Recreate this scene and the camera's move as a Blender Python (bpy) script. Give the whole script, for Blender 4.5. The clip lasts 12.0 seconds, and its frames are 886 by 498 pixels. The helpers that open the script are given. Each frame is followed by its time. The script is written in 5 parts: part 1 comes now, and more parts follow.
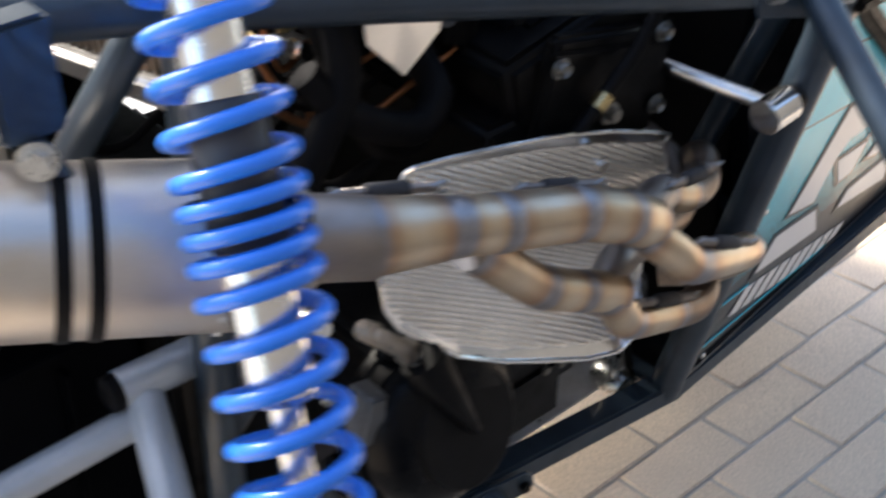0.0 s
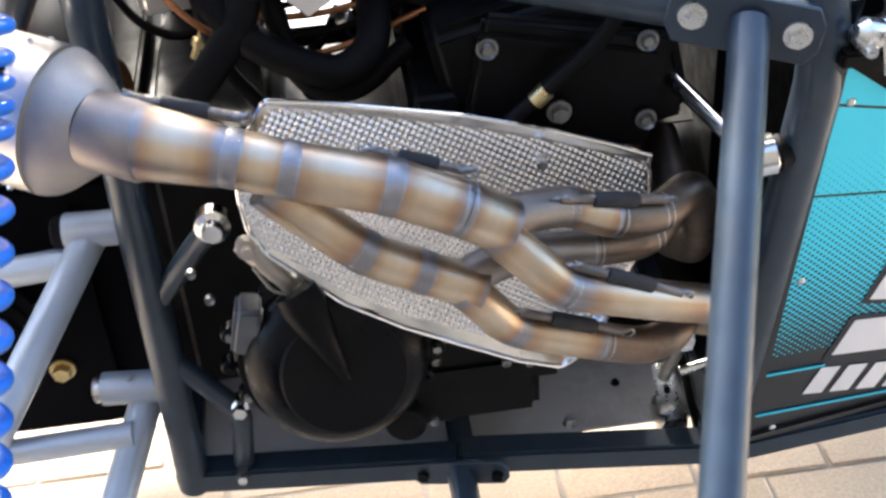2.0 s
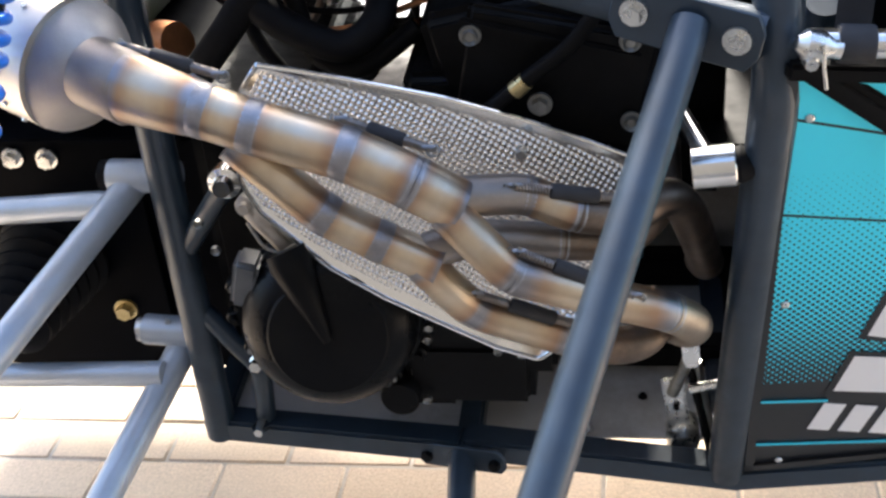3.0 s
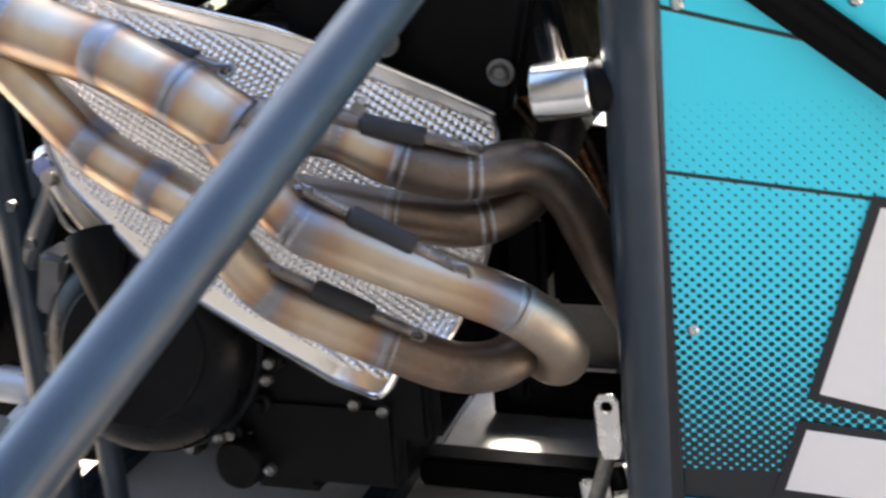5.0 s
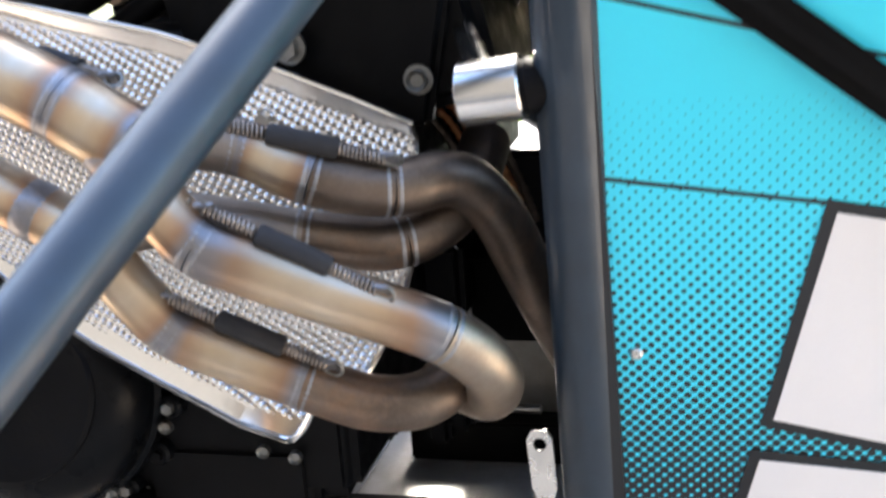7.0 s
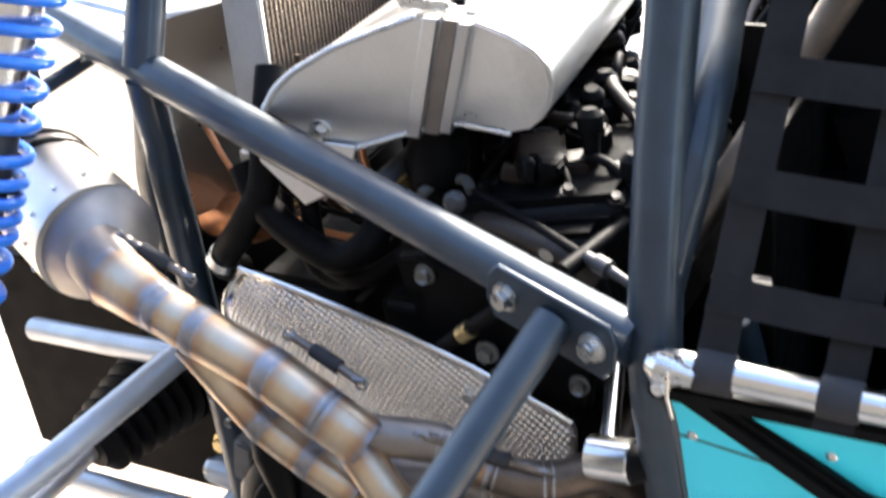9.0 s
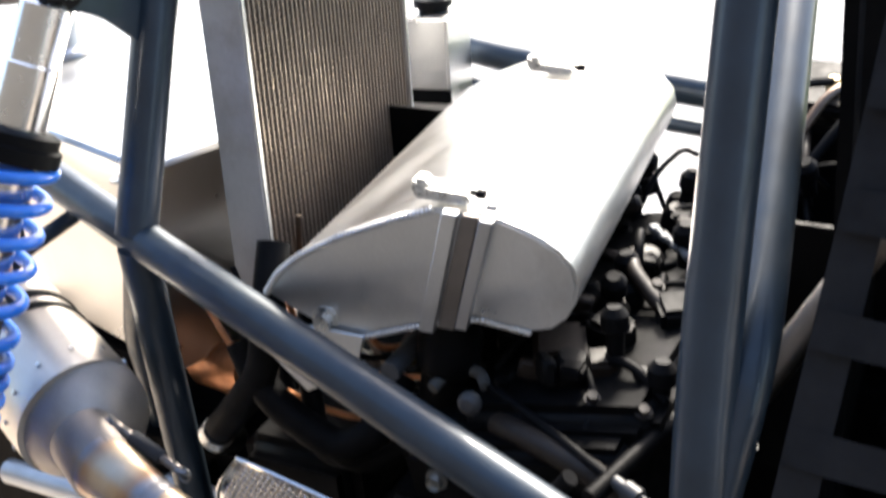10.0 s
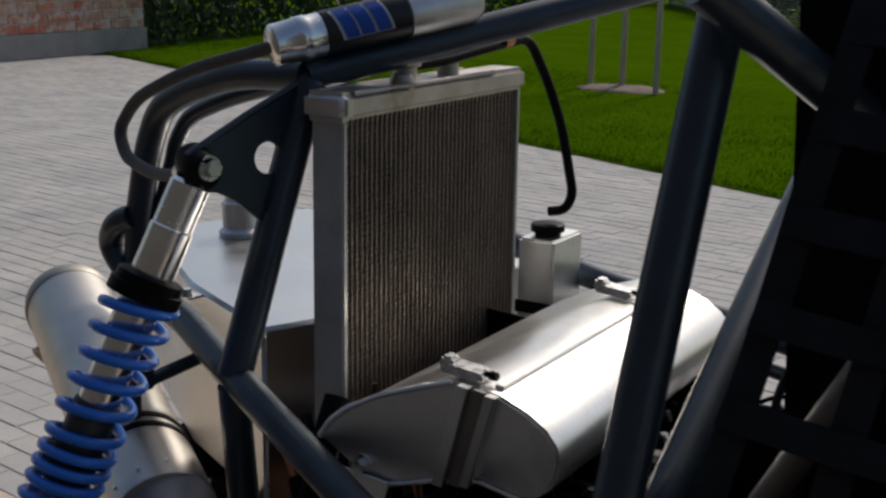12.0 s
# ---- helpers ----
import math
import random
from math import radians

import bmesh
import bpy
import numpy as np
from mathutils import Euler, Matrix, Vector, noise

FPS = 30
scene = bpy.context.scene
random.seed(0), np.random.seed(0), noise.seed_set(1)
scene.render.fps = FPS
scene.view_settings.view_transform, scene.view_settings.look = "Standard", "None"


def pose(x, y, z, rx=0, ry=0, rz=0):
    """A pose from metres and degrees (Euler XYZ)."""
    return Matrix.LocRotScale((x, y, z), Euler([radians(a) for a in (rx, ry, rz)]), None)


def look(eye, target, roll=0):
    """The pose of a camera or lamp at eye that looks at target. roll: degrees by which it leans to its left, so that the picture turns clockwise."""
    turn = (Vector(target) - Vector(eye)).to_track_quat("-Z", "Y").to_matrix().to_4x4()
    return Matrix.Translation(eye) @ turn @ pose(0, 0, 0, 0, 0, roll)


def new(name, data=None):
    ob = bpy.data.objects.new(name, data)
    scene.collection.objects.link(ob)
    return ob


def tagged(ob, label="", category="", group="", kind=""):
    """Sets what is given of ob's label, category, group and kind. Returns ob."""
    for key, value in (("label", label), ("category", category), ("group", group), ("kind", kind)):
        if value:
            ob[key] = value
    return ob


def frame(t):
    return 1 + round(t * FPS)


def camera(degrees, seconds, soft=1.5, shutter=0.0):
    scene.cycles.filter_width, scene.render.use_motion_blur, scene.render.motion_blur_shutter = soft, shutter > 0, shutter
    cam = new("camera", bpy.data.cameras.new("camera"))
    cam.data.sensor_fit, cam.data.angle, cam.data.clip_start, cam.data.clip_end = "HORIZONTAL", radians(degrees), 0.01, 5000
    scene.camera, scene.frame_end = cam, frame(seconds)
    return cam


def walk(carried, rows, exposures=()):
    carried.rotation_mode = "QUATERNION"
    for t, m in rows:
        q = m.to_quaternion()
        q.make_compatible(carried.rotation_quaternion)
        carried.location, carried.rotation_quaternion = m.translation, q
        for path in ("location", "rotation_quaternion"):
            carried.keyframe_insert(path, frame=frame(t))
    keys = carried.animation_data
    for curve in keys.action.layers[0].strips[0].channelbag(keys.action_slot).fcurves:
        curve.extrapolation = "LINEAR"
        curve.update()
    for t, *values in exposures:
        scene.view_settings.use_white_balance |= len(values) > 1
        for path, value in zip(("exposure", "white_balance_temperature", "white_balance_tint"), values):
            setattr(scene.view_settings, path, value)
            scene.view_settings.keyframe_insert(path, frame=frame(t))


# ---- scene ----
cam = camera(37.6, 12.0, soft=2.5, shutter=0.6)
PATH = [
    (0, (-0.1550, -0.3958, 1.3578), (0.8123, 0.7698, 0.3854), -3.42),
    (0.5, (0.0263, -0.5835, 1.3791), (0.8143, 0.7307, 0.4347), -3.35),
    (1, (0.1578, -0.6100, 1.3450), (0.7129, 0.8054, 0.3815), -4.21),
    (1.5, (0.3372, -0.6466, 1.3493), (0.7011, 0.8100, 0.3565), -3.31),
    (2, (0.5253, -0.7026, 1.3076), (0.6312, 0.8205, 0.3543), -5.04),
    (2.5, (0.6743, -0.7807, 1.2902), (0.5895, 0.7673, 0.3757), -5.29),
    (4.5, (1.0769, -0.5918, 0.9893), (0.4617, 0.9687, 0.3364), -2.66),
    (5, (1.0830, -0.5397, 0.8474), (0.5093, 1.1086, 0.4069), -2.96),
    (5.5, (1.0383, -0.5017, 0.7926), (0.5253, 1.1775, 0.3962), -3.86),
    (6, (1.0103, -0.4567, 0.7456), (0.5937, 1.2630, 0.4154), -3.26),
    (6.5, (1.0029, -0.4496, 0.7386), (0.6147, 1.2812, 0.4325), -3.54),
    (8.5, (1.2719, -0.5629, 1.2958), (0.4719, 0.8601, 0.5374), -4.66),
    (9, (1.2465, -0.5452, 1.3658), (0.4023, 0.8538, 0.6106), -5.58),
    (9.5, (1.1887, -0.4820, 1.4281), (0.3732, 0.9298, 0.6654), -4.49),
    (10, (1.1541, -0.4474, 1.4794), (0.3439, 0.9887, 0.7575), -3.86),
    (10.5, (1.1477, -0.4559, 1.5083), (0.3050, 1.0046, 0.8785), -3.41),
    (11, (1.2532, -0.4434, 1.5235), (0.2131, 0.9285, 0.9983), -1.72),
    (11.5, (1.3861, -0.4759, 1.5154), (0.2439, 0.8422, 1.0704), 0.02),
    (12, (1.4663, -0.5359, 1.5082), (0.3318, 0.7995, 1.0964), 0.86),
]
walk(cam, [(t, look(eye, target, roll)) for t, eye, target, roll in PATH],
     exposures=[(0.0, 2.25), (0.5, 2.7), (1.0, 3.05), (1.5, 3.1), (2.0, 3.1), (2.5, 2.8), (4.5, 2.74), (5.5, 3.42), (6.5, 3.45), (8.5, 2.95), (9.5, 2.85), (10.0, 2.15), (10.5, 1.1), (11.0, -0.08), (11.5, -0.38), (12.0, -0.38)])

# ---------------------------------------------------------------- world and light
SUN_EL, SUN_AZ = 40.0, 101.0          # degrees; azimuth counted from +x towards +y
world = bpy.data.worlds.new("sky")
scene.world = world
world.use_nodes = True
wn = world.node_tree.nodes
sky = wn.new("ShaderNodeTexSky")
sky.sky_type, sky.sun_disc = "NISHITA", False
sky.sun_elevation, sky.sun_rotation = radians(SUN_EL), radians(90 - SUN_AZ)
sky.dust_density, sky.air_density = 2.5, 1.0
wn["Background"].inputs["Strength"].default_value = 0.12
world.node_tree.links.new(sky.outputs["Color"], wn["Background"].inputs["Color"])
sun = new("sun", bpy.data.lights.new("sun", "SUN"))
sun.data.energy, sun.data.angle, sun.data.color = 2.5, radians(9.0), (1.0, 0.93, 0.82)
sx = Vector((math.cos(radians(SUN_AZ)) * math.cos(radians(SUN_EL)), math.sin(radians(SUN_AZ)) * math.cos(radians(SUN_EL)), math.sin(radians(SUN_EL))))
sun.matrix_world = look(sx * 20, (0, 0, 0))


# ---------------------------------------------------------------- materials
def nodes_of(name):
    m = bpy.data.materials.new(name)
    m.use_nodes = True
    t = m.node_tree
    return m, t, t.nodes["Principled BSDF"]


def node(t, kind, **inputs):
    n = t.nodes.new(kind)
    for k, v in inputs.items():
        n.inputs[k.replace("_", " ")].default_value = v
    return n


def mixed(t, fac, a, b, blend="MIX"):
    n = t.nodes.new("ShaderNodeMix")
    n.data_type, n.blend_type = "RGBA", blend
    for sock, v in ((n.inputs[0], fac), (n.inputs[6], a), (n.inputs[7], b)):
        if isinstance(v, bpy.types.NodeSocket):
            t.links.new(v, sock)
        else:
            sock.default_value = v if isinstance(v, (int, float)) else (*v, 1.0) if len(v) == 3 else v
    return n.outputs[2]


def ramp(t, fac, stops):
    n = t.nodes.new("ShaderNodeValToRGB")
    while len(n.color_ramp.elements) < len(stops):
        n.color_ramp.elements.new(0.5)
    for e, (p, c) in zip(n.color_ramp.elements, stops):
        e.position, e.color = p, (*c, 1.0) if len(c) == 3 else c
    t.links.new(fac, n.inputs[0])
    return n.outputs[0]


def coords(t, which="Object", scale=(1, 1, 1)):
    c = t.nodes.new("ShaderNodeTexCoord")
    mp = t.nodes.new("ShaderNodeMapping")
    mp.inputs["Scale"].default_value = scale
    t.links.new(c.outputs[which], mp.inputs["Vector"])
    return mp.outputs[0]


def noisy(t, vec, scale, detail=4.0, rough=0.55):
    n = node(t, "ShaderNodeTexNoise", Scale=scale, Detail=detail, Roughness=rough)
    t.links.new(vec, n.inputs["Vector"])
    return n.outputs["Fac"]


def bump(t, bsdf, height, strength, distance=0.001):
    b = node(t, "ShaderNodeBump", Strength=strength, Distance=distance)
    t.links.new(height, b.inputs["Height"])
    t.links.new(b.outputs[0], bsdf.inputs["Normal"])


def surface(name, col, rough=0.5, metal=0.0, vary=0.25, scale=14.0, fine=220.0, rough_vary=0.15, bump_strength=0.15, stretch=(1, 1, 1), coat=0.0, stain=None):
    """A painted, metal, rubber or plastic surface with blotches, fine grain and uneven gloss."""
    m, t, p = nodes_of(name)
    v = coords(t, "Object", stretch)
    big, small = noisy(t, v, scale), noisy(t, v, fine, 3.0)
    lo, hi = tuple(c * (1 - vary) for c in col), tuple(min(1.0, c * (1 + vary)) for c in col)
    base = ramp(t, big, [(0.3, lo), (0.7, hi)])
    if stain:
        spots = noisy(t, coords(t, "Object"), scale * 0.45, 6.0, 0.7)
        mask = ramp(t, spots, [(0.52, (0, 0, 0)), (0.66, (1, 1, 1))])
        base = mixed(t, mask, base, stain)
    base = mixed(t, 0.18, base, ramp(t, small, [(0.35, lo), (0.65, hi)]))
    t.links.new(base, p.inputs["Base Color"])
    r = ramp(t, noisy(t, v, scale * 2.7, 5.0), [(0.25, (max(0.03, rough - rough_vary),) * 3), (0.75, (min(1.0, rough + rough_vary),) * 3)])
    t.links.new(r, p.inputs["Roughness"])
    p.inputs["Metallic"].default_value = metal
    p.inputs["Coat Weight"].default_value = coat
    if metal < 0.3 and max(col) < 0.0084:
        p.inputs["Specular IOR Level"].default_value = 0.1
    if bump_strength:
        bump(t, p, small, bump_strength, 0.0004)
    return m


M = {}
M["frame"] = surface("frame_paint", (0.020, 0.034, 0.051), 0.44, 0.25, 0.25, 20, 900, 0.08, 0.08, coat=0.26)
M["arm"] = surface("silver_paint", (0.42, 0.47, 0.53), 0.38, 0.35, 0.12, 18, 700, 0.08, 0.1, coat=0.25)
M["alu"] = surface("aluminium_sheet", (0.80, 0.79, 0.77), 0.37, 1.0, 0.12, 6, 340, 0.14, 0.18, (1, 0.25, 1), stain=(0.60, 0.58, 0.55))
M["alu_cast"] = surface("brushed_aluminium", (0.62, 0.61, 0.60), 0.42, 1.0, 0.12, 12, 260, 0.10, 0.2, (1, 1, 0.15))
M["zinc"] = surface("zinc_plated_steel", (0.66, 0.66, 0.64), 0.30, 1.0, 0.15, 40, 500, 0.12, 0.03)
M["chrome"] = surface("bright_steel", (0.70, 0.70, 0.69), 0.2, 1.0, 0.08, 30, 400, 0.03, 0.0)
M["bolt"] = surface("dull_bolt", (0.26, 0.26, 0.25), 0.48, 1.0, 0.3, 60, 500, 0.12, 0.08, stain=(0.2, 0.17, 0.14))
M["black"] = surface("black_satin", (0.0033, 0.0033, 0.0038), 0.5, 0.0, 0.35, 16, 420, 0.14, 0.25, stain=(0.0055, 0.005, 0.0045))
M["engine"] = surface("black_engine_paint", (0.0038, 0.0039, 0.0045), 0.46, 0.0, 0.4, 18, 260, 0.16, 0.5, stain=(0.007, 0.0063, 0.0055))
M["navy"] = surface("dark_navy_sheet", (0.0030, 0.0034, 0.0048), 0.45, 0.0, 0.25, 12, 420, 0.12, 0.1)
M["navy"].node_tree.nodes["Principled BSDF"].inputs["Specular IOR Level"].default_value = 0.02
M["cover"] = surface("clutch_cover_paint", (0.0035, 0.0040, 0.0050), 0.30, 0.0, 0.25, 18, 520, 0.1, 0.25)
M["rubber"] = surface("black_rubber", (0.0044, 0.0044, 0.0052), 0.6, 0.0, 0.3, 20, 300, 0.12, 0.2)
M["hose_grey"] = surface("grey_braided_hose", (0.085, 0.083, 0.078), 0.7, 0.0, 0.2, 60, 900, 0.1, 0.5)
M["blue"] = surface("blue_spring_paint", (0.022, 0.19, 0.74), 0.32, 0.0, 0.12, 16, 500, 0.08, 0.08, coat=0.25)
M["grey_sleeve"] = surface("grey_sleeve", (0.055, 0.055, 0.058), 0.5, 0.3, 0.2, 25, 400)
M["shock_alu"] = surface("polished_shock_body", (0.80, 0.80, 0.79), 0.22, 1.0, 0.08, 25, 400, 0.08, 0.08)
M["muffler"] = surface("muffler_steel", (0.56, 0.53, 0.49), 0.43, 1.0, 0.10, 9, 300, 0.08, 0.14, (1, 1, 1), stain=(0.56, 0.50, 0.43))
M["cone"] = surface("blasted_steel", (0.42, 0.39, 0.355), 0.58, 1.0, 0.14, 14, 420, 0.08, 0.3)
M["sleeve"] = surface("grey_brown_steel", (0.28, 0.25, 0.23), 0.5, 1.0, 0.15, 20, 420, 0.1, 0.25)
M["elbow"] = surface("burnt_pipe", (0.17, 0.135, 0.11), 0.46, 1.0, 0.35, 16, 320, 0.12, 0.25, stain=(0.27, 0.17, 0.11))
M["elbow_light"] = surface("straw_pipe", (0.38, 0.325, 0.26), 0.44, 1.0, 0.22, 14, 320, 0.1, 0.2, stain=(0.27, 0.21, 0.17))
M["weld"] = surface("weld_bead", (0.33, 0.335, 0.35), 0.5, 1.0, 0.2, 60, 500, 0.1, 0.3, stain=(0.25, 0.24, 0.24))
M["weld_band"] = surface("discoloured_band", (0.275, 0.27, 0.285), 0.46, 1.0, 0.2, 30, 420, 0.1, 0.12, stain=(0.26, 0.25, 0.25))
M["cast_grey"] = surface("grey_casting", (0.085, 0.09, 0.098), 0.5, 0.2, 0.25, 30, 300, 0.1, 0.4)
M["pan_alu"] = surface("scuffed_pan", (0.66, 0.65, 0.635), 0.5, 0.35, 0.12, 9, 300, 0.1, 0.3, stain=(0.46, 0.43, 0.39))
M["shield"] = surface("embossed_shield", (0.80, 0.80, 0.79), 0.17, 1.0, 0.06, 12, 260, 0.05, 0.03, stain=(0.72, 0.71, 0.69))
M["copper"] = surface("copper_core", (0.52, 0.24, 0.12), 0.45, 1.0, 0.3, 30, 400)
M["core"] = surface("radiator_core", (0.28, 0.225, 0.175), 0.6, 0.6, 0.35, 16, 420, 0.12, 0.8, (1, 1, 0.3), stain=(0.13, 0.10, 0.075))
M["core_tube"] = surface("radiator_tube", (0.31, 0.25, 0.195), 0.58, 0.6, 0.25, 24, 400, 0.1, 0.3)
M["tank_alu"] = surface("stained_aluminium", (0.50, 0.46, 0.42), 0.5, 0.9, 0.2, 18, 260, 0.1, 0.3, stain=(0.33, 0.26, 0.19))
M["rad_plate"] = surface("radiator_side_plate", (0.52, 0.52, 0.51), 0.55, 0.6, 0.15, 14, 260, 0.1, 0.3, stain=(0.38, 0.35, 0.31))
M["net"] = surface("black_webbing", (0.026, 0.026, 0.029), 0.85, 0.0, 0.25, 30, 900, 0.08, 0.6)
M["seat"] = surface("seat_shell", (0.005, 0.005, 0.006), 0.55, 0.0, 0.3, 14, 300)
M["white"] = surface("white_vinyl", (0.80, 0.80, 0.82), 0.35, 0.0, 0.03, 10, 300, 0.06, 0.03)
M["black_vinyl"] = surface("black_vinyl", (0.012, 0.012, 0.013), 0.32, 0.0, 0.2, 12, 300, 0.06, 0.03)
M["teal_vinyl"] = surface("teal_vinyl", (0.05, 0.62, 0.80), 0.33, 0.0, 0.04, 10, 300, 0.06, 0.03)
M["wood"] = surface("weathered_wood", (0.42, 0.35, 0.26), 0.75, 0.0, 0.25, 6, 90, 0.1, 0.5, (6, 6, 0.6))
M["mulch"] = surface("bark_mulch", (0.16, 0.12, 0.085), 0.9, 0.0, 0.5, 30, 160, 0.05, 0.9)
M["concrete"] = surface("grey_plinth", (0.24, 0.235, 0.23), 0.85, 0.0, 0.2, 4, 60, 0.08, 0.5, stain=(0.24, 0.235, 0.225))
M["fence"] = surface("dark_fence", (0.07, 0.075, 0.085), 0.6, 0.2, 0.25, 6, 60)
M["leaf"] = surface("hedge_leaf", (0.045, 0.075, 0.022), 0.6, 0.0, 0.4, 8, 60, 0.1, 0.2)
M["blue_label"] = surface("blue_label", (0.04, 0.15, 0.62), 0.35, 0.0, 0.06, 20, 300, 0.05, 0.02)
M["render"] = surface("dark_render", (0.055, 0.052, 0.050), 0.9, 0.0, 0.08, 1.5, 60, 0.04, 0.4)
M["amber"] = surface("amber_plastic", (0.017, 0.0095, 0.005), 0.6, 0.0, 0.4, 40, 400, 0.1, 0.1)
M["tank_sheet"] = surface("bright_tank_sheet", (0.64, 0.635, 0.62), 0.32, 1.0, 0.06, 5, 340, 0.08, 0.12, stain=(0.64, 0.63, 0.61))
M["brass"] = surface("yellow_zinc", (0.52, 0.42, 0.22), 0.35, 1.0, 0.2, 40, 400)


def heat_tint():
    """Stainless pipe with straw and bronze oxide bands that gather at the welds."""
    m, t, p = nodes_of("heat_tinted_pipe")
    c = t.nodes.new("ShaderNodeTexCoord")
    sep = t.nodes.new("ShaderNodeSeparateXYZ")
    t.links.new(c.outputs["UV"], sep.inputs[0])
    v = coords(t, "Object")
    wob = noisy(t, v, 16, 3.0)
    add = t.nodes.new("ShaderNodeMath")
    add.operation = "MULTIPLY_ADD"
    add.inputs[1].default_value = 0.14
    t.links.new(wob, add.inputs[0])
    t.links.new(sep.outputs[0], add.inputs[2])
    sub = t.nodes.new("ShaderNodeMath")
    sub.operation = "SUBTRACT"
    sub.inputs[1].default_value = 0.07
    t.links.new(add.outputs[0], sub.inputs[0])
    col = ramp(t, sub.outputs[0], [(0.0, (0.27, 0.275, 0.30)), (0.07, (0.29, 0.27, 0.275)), (0.15, (0.43, 0.30, 0.21)),
                                   (0.32, (0.58, 0.475, 0.345)), (0.52, (0.61, 0.52, 0.40)), (0.72, (0.55, 0.42, 0.29)), (0.86, (0.40, 0.26, 0.175)), (0.94, (0.28, 0.26, 0.265)), (1.0, (0.27, 0.275, 0.30))])
    grime = ramp(t, noisy(t, v, 22, 5.0, 0.6), [(0.40, (1, 1, 1)), (0.75, (0.70, 0.66, 0.62))])
    t.links.new(mixed(t, 0.6, col, grime, "MULTIPLY"), p.inputs["Base Color"])
    p.inputs["Metallic"].default_value = 1.0
    r = ramp(t, noisy(t, v, 60, 4.0), [(0.3, (0.34,) * 3), (0.7, (0.46,) * 3)])
    t.links.new(r, p.inputs["Roughness"])
    bump(t, p, noisy(t, v, 420, 3.0), 0.03, 0.0003)
    return m


M["pipe"] = heat_tint()


def print_vinyl():
    """Teal printed vinyl; a halftone of black dots grows towards the bottom and ends in solid black."""
    m, t, p = nodes_of("halftone_vinyl")
    c = t.nodes.new("ShaderNodeTexCoord")
    sep = t.nodes.new("ShaderNodeSeparateXYZ")
    t.links.new(c.outputs["UV"], sep.inputs[0])

    def op(kind, a, b=None):
        n = t.nodes.new("ShaderNodeMath")
        n.operation = kind
        for i, s in enumerate((a, b)):
            if s is None:
                continue
            if isinstance(s, (int, float)):
                n.inputs[i].default_value = s
            else:
                t.links.new(s, n.inputs[i])
        return n.outputs[0]

    u, w = sep.outputs[0], sep.outputs[1]          # metres along the panel, metres above its bottom edge
    pitch = 0.0088
    a = op("ADD", op("DIVIDE", u, pitch), op("DIVIDE", w, pitch))
    b = op("SUBTRACT", op("DIVIDE", u, pitch), op("DIVIDE", w, pitch))
    fa = op("SUBTRACT", op("FRACT", a), 0.5)
    fb = op("SUBTRACT", op("FRACT", b), 0.5)
    dist = op("SQRT", op("ADD", op("MULTIPLY", fa, fa), op("MULTIPLY", fb, fb)))
    size = op("MULTIPLY", op("SUBTRACT", 0.50, w), 1.65)          # dot size grows downwards
    dots = op("MULTIPLY", op("LESS_THAN", dist, size), op("GREATER_THAN", size, 0.05))
    solid = op("LESS_THAN", w, 0.165)
    line1 = op("LESS_THAN", op("ABSOLUTE", op("SUBTRACT", op("ADD", w, op("MULTIPLY", u, 0.16)), 0.4195)), 0.0016)
    line2 = op("LESS_THAN", op("ABSOLUTE", op("SUBTRACT", op("ADD", w, op("MULTIPLY", u, 0.28)), 0.535)), 0.0016)
    dark = op("MAXIMUM", op("MAXIMUM", dots, solid), op("MAXIMUM", line1, line2))
    teal = ramp(t, w, [(0.15, (0.045, 0.70, 0.93)), (0.62, (0.055, 0.77, 1.0))])
    t.links.new(mixed(t, dark, teal, (0.012, 0.013, 0.015)), p.inputs["Base Color"])
    v = coords(t, "Object")
    t.links.new(ramp(t, noisy(t, v, 12), [(0.3, (0.28,) * 3), (0.7, (0.40,) * 3)]), p.inputs["Roughness"])
    bump(t, p, noisy(t, v, 9), 0.08, 0.002)
    return m


M["print"] = print_vinyl()


def paver_stone(name, tones):
    m, t, p = nodes_of(name)
    o = t.nodes.new("ShaderNodeObjectInfo")
    g = t.nodes.new("ShaderNodeNewGeometry")
    rnd = t.nodes.new("ShaderNodeMath")
    rnd.operation = "ADD"
    t.links.new(o.outputs["Random"], rnd.inputs[0])
    t.links.new(g.outputs["Random Per Island"], rnd.inputs[1])
    fr = t.nodes.new("ShaderNodeMath")
    fr.operation = "FRACT"
    t.links.new(rnd.outputs[0], fr.inputs[0])
    v = t.nodes.new("ShaderNodeMapping")
    t.links.new(g.outputs["Position"], v.inputs["Vector"])
    tone = ramp(t, fr.outputs[0], list(zip((0.0, 0.3, 0.65, 1.0), tones)))
    patch = ramp(t, noisy(t, v.outputs[0], 2.2, 4.0), [(0.35, (0.86, 0.86, 0.87)), (0.65, (1.08, 1.06, 1.03))])
    grit = ramp(t, noisy(t, v.outputs[0], 240, 5.0, 0.7), [(0.3, (0.72, 0.72, 0.72)), (0.7, (1.15, 1.15, 1.15))])
    base = mixed(t, 1.0, mixed(t, 1.0, tone, patch, "MULTIPLY"), grit, "MULTIPLY")
    spots = ramp(t, noisy(t, v.outputs[0], 9, 7.0, 0.75), [(0.60, (1, 1, 1)), (0.74, (0.7, 0.68, 0.66))])
    t.links.new(mixed(t, 0.7, base, spots, "MULTIPLY"), p.inputs["Base Color"])
    p.inputs["Roughness"].default_value = 0.88
    bump(t, p, noisy(t, v.outputs[0], 300, 5.0, 0.7), 0.5, 0.0012)
    return m


